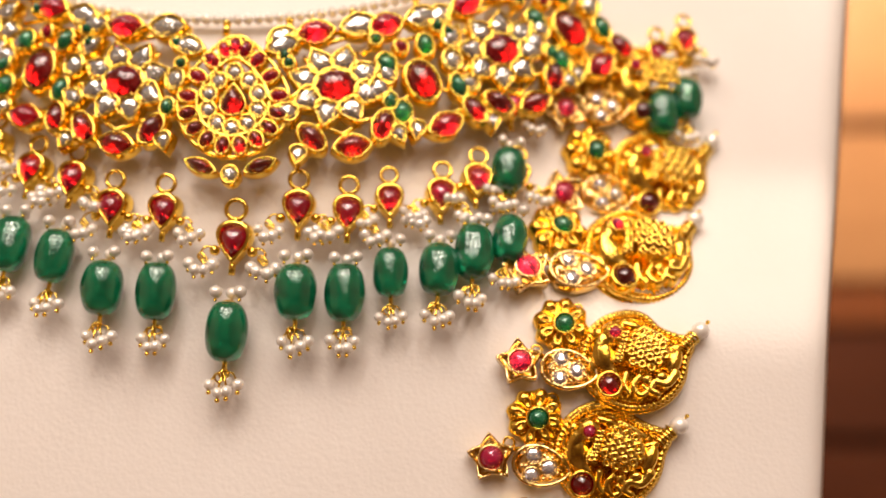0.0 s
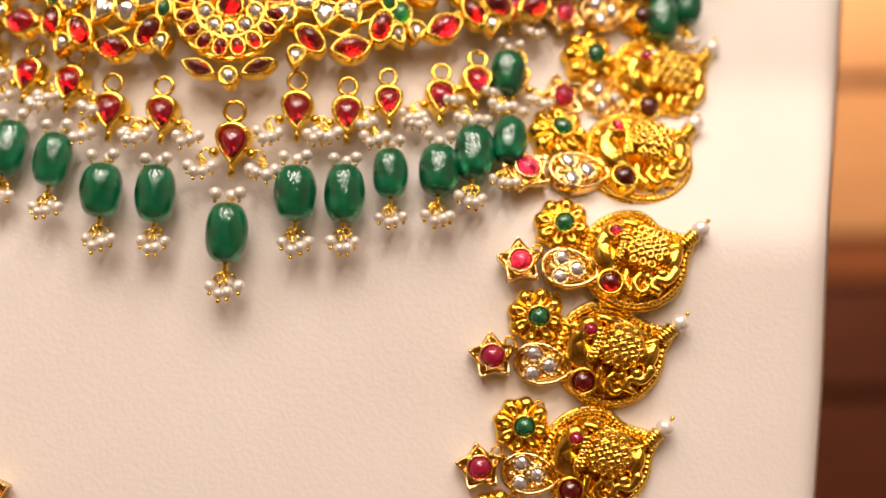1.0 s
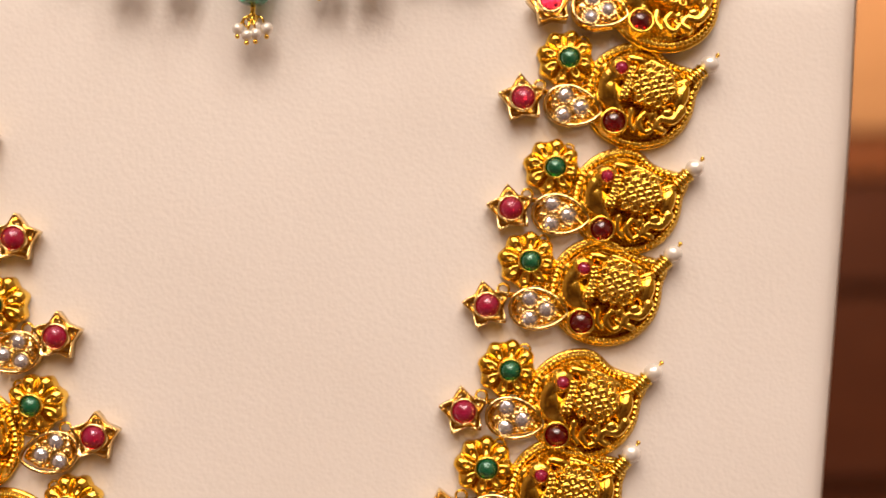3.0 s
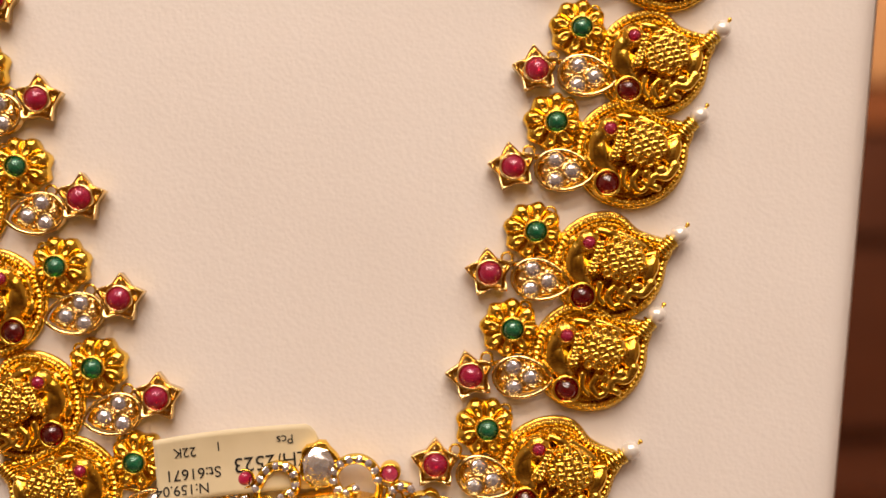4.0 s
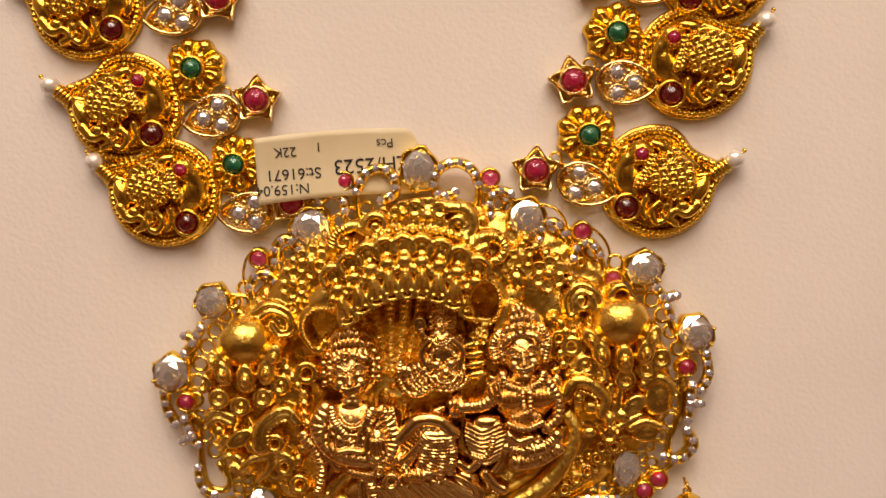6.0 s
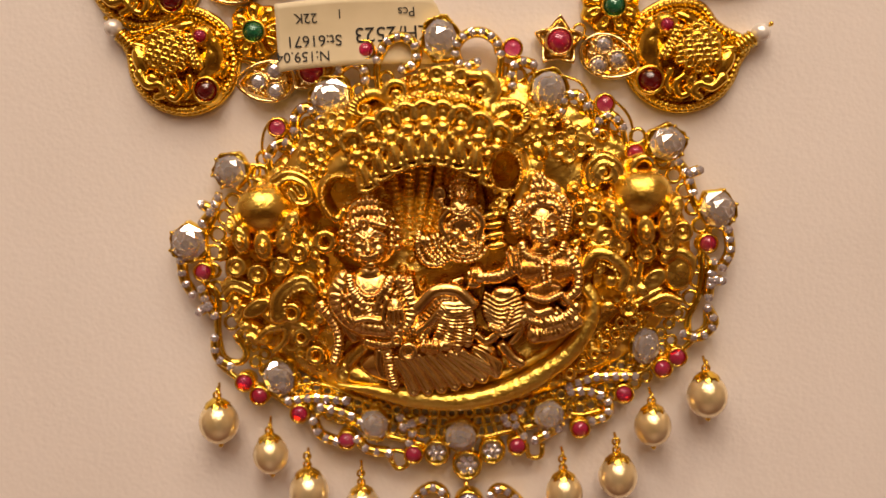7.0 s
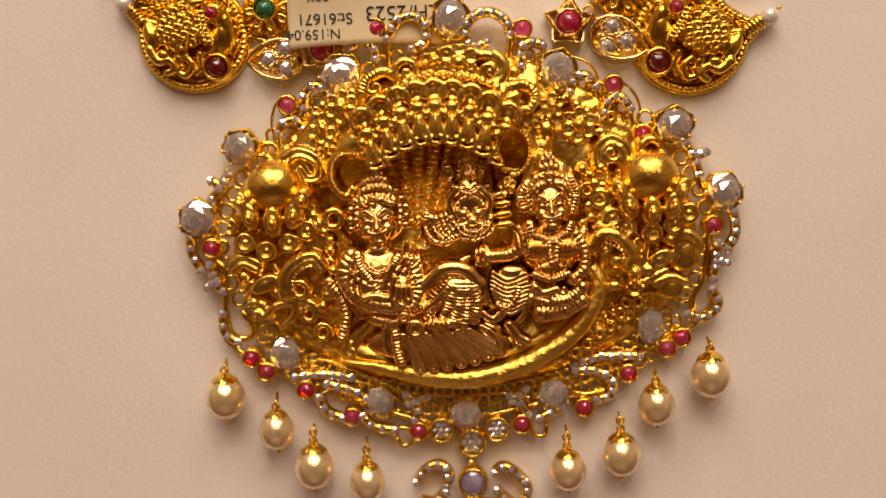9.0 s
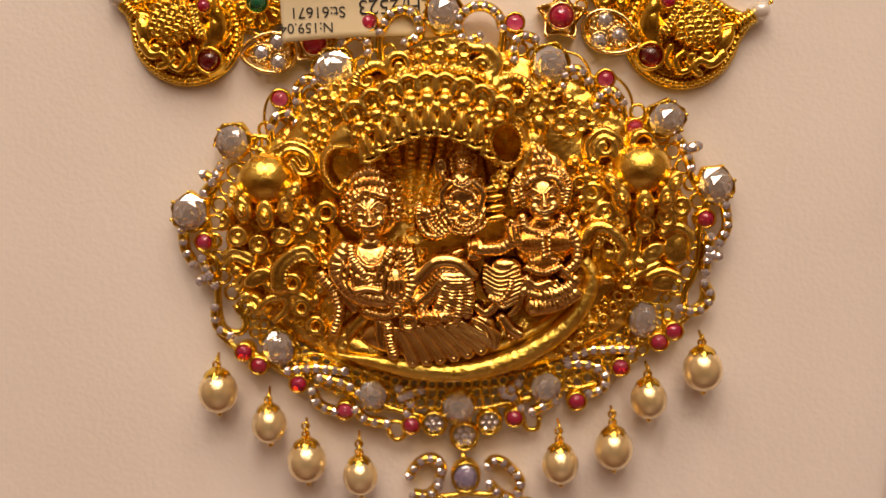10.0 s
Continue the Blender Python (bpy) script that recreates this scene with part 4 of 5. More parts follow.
    R.beads([(-32.1, 14.3), (-29.7, 12.9), (-28.1, 9.8), (-27.9, 7.5)], 1.15, 8.6)
    R.beads([(28.2, 12.1), (27.9, 9.7), (28.1, 7.5)], 1.2, 8.8)
    # lotus buds with hollow petals, on rings
    for cu, cv, rings in ((-32.9, 10.5, ((-38.4, 0.8), (-34.7, -0.8), (-30.6, 0.4), (-41.2, 3.7), (-27.3, 2.5))), (32.9, 9.3, ((28.6, 0.5), (33.1, -0.7), (36.9, 0.7), (39.5, 2.5), (26.3, 2.3)))):
        R.egg(cu, cv, 5.2, 4.6, 12.6, 0, 4.4)
        for du, dv, ra, rb, tn in ((-5.4, -2.2, 1.5, 2.6, 28), (5.2, -2.4, 1.5, 2.6, -28), (-3.9, -4.8, 1.75, 2.8, 14), (3.7, -5.0, 1.75, 2.8, -14), (0, -6.0, 1.9, 3.0, 0)):
            R.egg(cu + du, cv + dv, ra, rb, 12.6, tn, 3.2, 0.75)
            R.egg(cu + du, cv + dv - 0.4, ra * 0.4, rb * 0.36, 12.5, tn)
        for x, y in rings:
            R.ring(x, y, 1.35, 0.62, 9.2)
            R.egg(x, y, 0.75, 0.75, 9.0)
    # leaves, curls and buds of both flanks
    R.stroke([(-36.9, -3.6), (-39.6, -2.5), (-41.8, -4.4), (-42.0, -7.5), (-39.6, -8.6), (-38.1, -6.9)], 1.7, 7.6, 1.0, None, 0, 1, None, 0.4)
    R.egg(-39.6, -5.7, 1.5, 1.5, 6.6)
    R.egg(-35.5, -6.8, 2.9, 1.6, 9.0, 28, None, 0.4)
    R.stroke([(-31.5, -8.1), (-31.2, -5.2), (-29.1, -3.1), (-26.5, -2.3), (-25.0, -4.0)], 1.9, 10.2, 1.2, None, 0, 1, None, 0.3)
    R.beads([(-30.3, -7.9), (-29.9, -5.6), (-28.2, -4.1), (-26.2, -3.8)], 0.36, 10.0)
    R.ring(-29.2, -7.9, 1.3, 0.6, 9.4)
    R.scroll(-37.8, -12.8, 2.6, 1.15, 7.6, 90, 400)
    R.stroke([(-35.2, -12.7), (-36.7, -10.6), (-39.3, -10.5), (-41.1, -12.0)], 1.2, 7.2, 0.8)
    for p in ([(-30.8, -10.0), (-32.8, -7.2), (-33.6, -3.6)], [(-30.8, -10.2), (-33.7, -8.7), (-36.3, -5.3)], [(-30.6, -10.4), (-33.9, -10.9), (-36.0, -12.7)], [(-30.2, -10.3), (-30.9, -12.9), (-33.1, -14.8)], [(-29.9, -9.9), (-27.2, -11.0), (-25.9, -13.1)]):
        R.stroke(p, 1.2, 7.8, 0.5)
    R.ring(-28.1, -12.6, 1.2, 0.6, 7.8)
    R.ring(-25.8, -16.0, 1.3, 0.6, 7.4)
    R.egg(-24.5, -9.4, 1.2, 1.2, 8.6)
    R.egg(-25.4, -11.4, 1.0, 1.2, 8.6)
    R.ring(-22.5, 4.3, 1.5, 0.7, 9.2)
    R.beads([(-24.3, 2.0), (-23.3, 0.1), (-23.7, -2.4), (-23.2, -4.9)], 0.95, 8.8)
    R.beads([(-26.7, 6.8), (-26.1, 4.7), (-25.1, 3.4)], 1.25, 8.8)
    R.stroke([(22.4, -2.6), (24.3, -0.5), (27.0, -1.0), (29.3, -3.8), (28.4, -6.5)], 1.6, 10.4, 0.9)
    R.beads([(25.6, -2.3), (27.5, -3.4), (28.0, -5.7)], 0.36, 10.0)
    R.scroll(24.6, -3.3, 1.6, 0.7, 9.4, 200, -330)
    R.egg(26.9, -5.4, 1.5, 1.5, 8.8)
    R.egg(39.1, -4.5, 3.0, 3.9, 8.8, -20, 2.8, 0.7)
    R.stroke([(36.4, -2.1), (38.8, -1.0), (41.3, -3.0), (41.1, -6.5)], 1.2, 8.8, 0.7)
    R.egg(34.4, -5.5, 2.6, 1.7, 9.2, 35, None, 0.5)
    R.egg(32.3, -7.3, 1.5, 1.3, 8.8)
    R.egg(36.8, -10.6, 3.2, 2.3, 8.0, 10, None, 0.6)
    R.stroke([(33.6, -9.7), (36.2, -8.8), (38.8, -9.7)], 1.0, 8.2, 0.7)
    for p in ([(32.3, -2.0), (31.6, -5.4), (30.3, -9.2)], [(30.5, -1.9), (30.4, -5.4), (29.9, -8.8)], [(31.5, -9.4), (33.5, -8.3), (35.5, -7.4)], [(28.7, -2.3), (29.8, -6.3), (29.9, -9.2)]):
        R.stroke(p, 0.75, 8.4, 0.5)
    R.egg(29.7, -10.5, 1.7, 1.6, 9.2, 0, None, 0.9)
    R.beads([(28.3, -10.1), (29.7, -9.0), (31.1, -10.2)], 0.4, 9.4)
    R.egg(26.3, -9.8, 1.4, 1.0, 9.0)
    R.egg(29.8, -7.7, 0.9, 1.3, 9.4)
    for x, y in ((28.5, -13.3), (30.7, -13.3), (27.6, -15.2), (25.7, -17.4), (23.6, -18.7), (21.4, -20.5), (19.1, -22.0)):
        R.ring(x, y, 0.85, 0.42, 6.2)
    # beads strewn beside her hair
    R.beads([(21.3, 11.0), (22.4, 10.0), (23.3, 8.4)], 1.0, 9.6)
    R.ring(22.0, 7.4, 1.0, 0.5, 9.2)
    R.ring(24.1, 5.7, 1.3, 0.6, 9.0)
    R.beads([(22.1, 4.5), (22.4, 2.0), (21.0, 1.6)], 0.9, 9.0)
    R.beads([(24.7, 8.0), (26.1, 6.6), (25.6, 3.8), (24.2, 2.4)], 0.8, 8.8)
    R.ring(26.1, 2.4, 1.4, 0.65, 9.0)
    R.egg(24.5, 0.9, 2.0, 1.2, 9.0, 15)
    # ribbed columns beside the small figure
    for x, y in ((6.9, 7.2), (7.1, 5.5), (7.2, 3.7), (7.3, 1.9)):
        R.egg(x, y, 1.9, 0.75, 9.2, 8)
    R.flower(8.2, 8.6, 1.6, 9.6, 5)
    R.beads([(6.4, 12.7), (7.5, 11.6), (9.1, 10.4)], 0.7, 9.0)
    R.stroke([(11.9, 9.4), (13.0, 12.1), (14.1, 13.8)], 1.3, 9.0, 0.9)
    # ground under the figures
    R.stroke([(-22.1, -18.4), (-19.2, -20.6), (-15.2, -21.8)], 2.6, 6.6)
    R.stroke([(-17.3, -15.0), (-20.0, -17.5), (-21.4, -20.0)], 1.4, 7.0)
    R.scroll(-21.0, -19.7, 1.4, 0.7, 7.2, 90, 330)
    for k in range(34):
        a = radians(198 + 136 * k / 33)
        R.ring(37.0 * math.cos(a), 25.6 * math.sin(a), 0.72, 0.38, 4.6)
    for k in range(40):
        a = radians(196 + 148 * k / 39)
        R.egg(33.6 * math.cos(a), 23.6 * math.sin(a), 0.8, 0.8, 5.6)
    return R.h, e < 1.0


part("embossed_plate", [field(-43, 43, -29, 34.5, 0.17, plate_relief)], GOLD_PLATE, pendant, "embossed gold plate with serpent hoods, lotus buds and scrolls")


def carve_face(R, cu, cv, ra, rb, top, lean=0.0):
    """A plain mask-like face: brow ridges, lids, nose and mouth."""
    c, s = math.cos(radians(lean)), math.sin(radians(lean))
    at = lambda a, b: (cu + a * ra * c - b * rb * s, cv + a * ra * s + b * rb * c)
    R.egg(cu, cv, ra, rb, top, lean, 2.6)
    for q in (-1, 1):
        R.sink(*at(q * 0.47, 0.04), 0.34 * ra, 0.17 * rb, top - 1.1, 0.9)
        R.stroke([at(q * 0.14, 0.22), at(q * 0.5, 0.42), at(q * 0.88, 0.22)], 0.11 * ra, top + 0.3, None, top - 0.45)
        R.egg(*at(q * 0.46, 0.03), 0.29 * ra, 0.12 * rb, top + 0.12, lean, 0.8)
        R.stroke([at(q * 0.2, -0.02), at(q * 0.48, -0.13), at(q * 0.76, -0.02)], 0.08 * ra, top + 0.05, None, top - 0.6)
        R.egg(*at(q * 0.52, -0.34), 0.3 * ra, 0.22 * rb, top + 0.0, lean, 0.6)
        R.egg(*at(q * 0.16, -0.27), 0.13 * ra, 0.09 * rb, top + 0.35)
    R.stroke([at(0, 0.26), at(0.02, 0.0), at(0, -0.28)], 0.1 * ra, top + 0.12, 0.21 * ra, top + 0.9)
    R.stroke([at(-0.42, -0.44), at(0, -0.52), at(0.42, -0.44)], 0.12 * ra, top + 0.3)
    R.stroke([at(-0.32, -0.56), at(0, -0.64), at(0.32, -0.56)], 0.13 * ra, top + 0.3)
    R.egg(*at(0, -0.84), 0.28 * ra, 0.14 * rb, top + 0.1)


def crown(R, rows, top):
    """Tiers of rounded lobes, each set back a little."""
    for j, (cu, cv, half, lobes, tall) in enumerate(rows):
        R.egg(cu, cv, half, tall * 1.2, top - 0.5 - 0.25 * j, 0, 1.4)
        for k in range(lobes):
            t = (k + 0.5) / lobes * 2 - 1
            R.egg(cu + t * half * 0.92, cv - 0.25 * t * t * half, half / lobes * 0.98, tall, top - 0.25 * j - 0.9 * t * t)


def him(U, V):
    R = Relief(U, V, np.full_like(U, 2.0))
    # head with curls and tiered crown
    R.egg(-14.7, 5.6, 5.3, 6.4, 9.0, 0, 1.5)
    R.beads([(-19.4, 2.3), (-19.2, 6.1), (-17.2, 8.5)], 0.75, 10.0)
    R.beads([(-9.9, 2.7), (-9.7, 6.1), (-11.3, 8.7)], 0.75, 10.0)
    R.beads([(-18.2, 2.9), (-18.1, 5.9), (-16.8, 7.8)], 0.55, 10.8)
    R.beads([(-10.8, 3.0), (-10.6, 5.9), (-11.9, 7.8)], 0.55, 10.8)
    crown(R, ((-14.3, 7.9, 3.6, 7, 0.85), (-14.4, 9.4, 3.1, 7, 1.0), (-14.3, 10.9, 2.1, 5, 0.95), (-14.2, 11.9, 1.2, 3, 0.7)), 12.8)
    R.stroke([(-17.1, 6.7), (-14.5, 7.6), (-11.7, 6.8)], 0.6, 13.0, None, None, 0.3, 0.7)
    R.ring(-15.0, 7.4, 0.6, 0.35, 13.6)
    carve_face(R, -14.7, 3.9, 3.35, 4.35, 12.9, 4)
    # breast, necklets and scarf
    R.egg(-15.0, -1.6, 2.3, 1.7, 10.6)
    R.egg(-15.3, -7.0, 6.4, 6.4, 11.4, 0, 3.2)
    for r, w, n in ((2.5, 0.42, 0.45), (3.8, 0.5, 0.5), (4.9, 0.45, 0.5)):
        a = np.radians(np.linspace(205, 335, 9))
        R.stroke([(-14.8 + r * math.cos(t), -2.9 + r * math.sin(t)) for t in a], w, 12.3, None, None, 0.34, n)
    R.stroke([(-18.3, -2.0), (-17.9, -4.3), (-16.0, -6.9), (-15.0, -9.1)], 0.95, 12.4, 0.8, None, 0.3, 0.6)
    R.stroke([(-11.3, -2.7), (-12.5, -4.6), (-13.7, -7.0), (-14.0, -9.0)], 0.95, 12.4, 0.8, None, 0.3, 0.6)
    R.stroke([(-9.1, -2.7), (-8.8, -5.4), (-8.2, -8.0)], 0.5, 11.8, None, None, 0.4, 0.5)
    R.stroke([(-7.9, -2.8), (-7.5, -5.3), (-7.2, -7.8)], 0.5, 11.2, None, None, 0.4, 0.5)
    R.egg(-17.1, -7.6, 1.8, 2.2, 12.3)
    # arms: one laid across, one raised with an open palm
    R.stroke([(-19.4, -2.5), (-20.7, -4.7), (-19.9, -7.9), (-17.2, -10.4), (-13.1, -11.4)], 2.1, 11.8, 1.5, 12.4, 0.3, 1.1)
    for k, d in enumerate((0.0, 1.0, 2.0)):
        R.stroke([(-19.6 + d, -4.6 - 0.3 * d), (-20.2 + d, -7.4 - 0.5 * d), (-18.4 + d, -9.8 - 0.4 * d)], 0.32, 12.5, 0.25)
    R.stroke([(-20.8, -2.9), (-21.5, -5.2), (-20.6, -7.3)], 0.7, 10.8, None, None, 0.4, 0.6)
    R.stroke([(-17.6, -9.4), (-15.6, -9.1), (-13.7, -9.6)], 0.55, 13.0)
    R.stroke([(-9.5, -3.4), (-8.3, -6.2), (-8.2, -9.2), (-10.0, -11.9), (-12.1, -11.5)], 1.8, 11.6, 1.3, 12.2, 0.3, 0.9)
    R.stroke([(-12.0, -6.1), (-12.8, -8.9), (-12.0, -11.1), (-9.9, -11.5)], 0.5, 12.8)
    R.egg(-10.8, -8.4, 1.9, 2.9, 13.0)
    for d in (-1.1, -0.35, 0.4, 1.1):
        R.stroke([(-10.6 + d, -7.9 + 0.2 * abs(d)), (-10.6 + 1.2 * d, -9.9)], 0.36, 13.4, 0.3)
    R.stroke([(-12.0, -10.1), (-10.8, -10.9), (-9.5, -10.0)], 0.4, 13.2)
    # belt, seated legs and pleated cloth
    R.egg(-12.0, -13.2, 6.0, 2.6, 10.2, 4)
    R.stroke([(-16.0, -13.5), (-12.5, -14.2), (-9.6, -12.8), (-7.2, -11.3)], 0.85, 11.4, None, None, 0.34, 0.6)
    R.ring(-10.8, -13.2, 0.7, 0.4, 12.6, fill=11.6)
    R.ring(-8.9, -15.3, 1.2, 0.5, 12.6, fill=12.0)
    R.egg(-5.0, -14.8, 2.4, 1.5, 12.2, -6, None, 0, (0.9, 0.25, 0.05))
    R.egg(-2.4, -14.7, 1.5, 1.2, 11.6)
    R.stroke([(-7.5, -10.2), (-4.6, -7.3), (-1.0, -6.5), (1.9, -7.8)], 2.2, 10.8, 1.9, 11.2, 0.3, 0.8)
    R.stroke([(-7.0, -8.1), (-3.6, -5.2), (0.0, -5.4), (2.5, -7.7)], 1.3, 12.0)
    for p in ([(-2.2, -7.9), (-4.5, -10.4), (-6.7, -13.5)], [(-1.5, -7.9), (-2.8, -11.0), (-4.1, -14.0)], [(-0.7, -8.0), (-1.2, -11.5), (-2.6, -14.7)], [(0.3, -8.0), (0.3, -11.6), (-0.4, -15.2)], [(1.5, -8.1), (2.1, -11.2), (1.4, -14.6)]):
        R.stroke(p, 1.15, 12.2, 0.95, 11.2, 0.34, 0.66)
    R.stroke([(-3.3, -8.6), (-5.1, -10.5), (-7.2, -12.1)], 0.6, 12.0)
    R.egg(-5.8, -18.9, 12.0, 3.9, 8.8, -3, 2.0)
    for k in range(7):
        t = k / 6
        x0, y0, x1, y1 = -11.2 + 11.4 * t, -17.0 + 0.5 * t, -8.6 + 14.6 * t, -22.8 + 2.4 * t * t
        R.stroke([(x0, y0), (x0 * 0.6 + x1 * 0.4 + 0.3, y0 * 0.55 + y1 * 0.45), (x1, y1)], 1.0, 10.8, 1.2, 10.0, 0, 1, None, 0.3)
    R.stroke([(-12.6, -15.6), (-12.4, -18.4), (-11.9, -21.3)], 1.15, 11.2, 1.0, None, 0.5, 0.62)
    R.stroke([(-14.2, -15.5), (-14.3, -17.6), (-13.8, -19.7)], 0.9, 10.4, 0.7)
    for k in range(6):
        R.stroke([(2.4 + 0.4 * k, -15.6 - 0.2 * k), (4.4 + 0.5 * k, -16.8 - 0.4 * k), (5.6 + 0.1 * k, -19.2 - 0.3 * k)], 0.42, 10.4 - 0.1 * k, 0.36)
    R.egg(3.7, -17.9, 2.9, 3.4, 9.8, 0, 2.0)
    R.stroke([(-24.0, -7.0), (-22.0, -9.7), (-21.2, -13.2), (-22.2, -16.8)], 1.25, 9.8, 0.9, None, 0.5, 0.75)
    R.stroke([(-22.2, -7.1), (-20.2, -10.5), (-18.6, -13.1)], 0.9, 9.2)
    R.stroke([(-7.5, -8.8), (-5.0, -6.5), (-2.1, -4.6), (0.9, -3.5)], 0.62, 10.8, 0.5, 9.6, 0.4, 0.55)
    return R.h, R.h > 2.6


def small_one(U, V):
    R = Relief(U, V, np.full_like(U, 2.0))
    R.egg(2.0, 11.9, 2.7, 3.4, 8.4, 0, 1.5)
    crown(R, ((1.9, 13.8, 1.5, 5, 0.5), (1.9, 14.5, 1.0, 3, 0.55), (1.9, 15.3, 0.5, 1, 0.7)), 10.2)
    R.beads([(-0.2, 10.8), (-0.0, 12.8), (0.9, 14.1)], 0.4, 8.9)
    R.beads([(4.1, 11.3), (3.8, 13.0), (3.2, 14.0)], 0.4, 8.9)
    carve_face(R, 1.9, 12.0, 1.5, 1.95, 10.4)
    R.egg(1.8, 6.5, 3.6, 4.6, 9.4, 0, 2.2)
    for r in (1.0, 1.6):
        a = np.radians(np.linspace(190, 350, 9))
        R.stroke([(1.55 + r * math.cos(t), 8.9 + 0.8 * r * math.sin(t)) for t in a], 0.36, 10.2, None, None, 0.4, 0.4)
    for q in (-1, 1):
        R.stroke([(1.5 + q * 2.0, 8.6), (1.5 + q * 3.6, 6.4), (1.7 + q * 2.6, 3.4)], 0.8, 9.8, 0.6)
        R.stroke([(1.5 + q * 0.4, 7.2), (1.5 + q * 1.9, 6.4), (1.6 + q * 2.4, 4.8)], 0.42, 10.2, None, None, 0.3, 0.45)
        R.egg(1.6 + q * 1.3, 4.2, 1.1, 1.0, 10.2)
        R.stroke([(1.6 + q * 0.5, 2.6), (1.7 + q * 2.6, 2.2), (1.7 + q * 3.6, 3.6)], 0.45, 10.0, None, None, 0.3, 0.45)
    R.egg(1.9, 2.4, 3.6, 2.8, 9.6, 0, 2.0)
    for k in range(3):
        r = 1.5 + 0.85 * k
        a = np.radians(np.linspace(188, 352, 9))
        R.stroke([(1.9 + r * 1.15 * math.cos(t), 2.2 + r * 0.85 * math.sin(t)) for t in a], 0.36, 10.4 - 0.3 * k, None, None, 0.35, 0.5)
    R.egg(1.9, 2.9, 1.0, 1.0, 10.6)
    R.beads([(-0.9, 9.1), (-1.6, 7.2), (-1.1, 4.7)], 0.5, 8.6)
    R.beads([(4.8, 8.8), (5.3, 6.8), (5.0, 4.1)], 0.5, 8.6)
    R.egg(-2.1, 11.3, 1.3, 1.6, 8.8, 0, None, 0.4)
    R.stroke([(-1.8, 9.9), (-1.3, 8.3), (-0.1, 7.6)], 0.6, 8.8)
    # a bent leg in ringed cloth
    R.egg(-4.3, 1.4, 3.0, 3.4, 8.6, 25, 2.2)
    R.stroke([(-6.0, 4.8), (-6.4, 2.2), (-5.1, -0.4), (-2.7, -0.9), (-1.3, 0.2)], 0.6, 9.4, None, None, 0.4, 0.55)
    for d in (0.0, 0.9, 1.8, 2.6):
        R.stroke([(-5.4 + d, 3.6 + 0.3 * d), (-4.6 + d, 1.2 + 0.2 * d), (-2.8 + 0.7 * d, -0.6 + 0.2 * d)], 0.4, 9.4, None, None, 0.25, 0.5)
    R.egg(-5.3, 3.4, 1.0, 1.2, 9.6)
    return R.h, R.h > 2.6


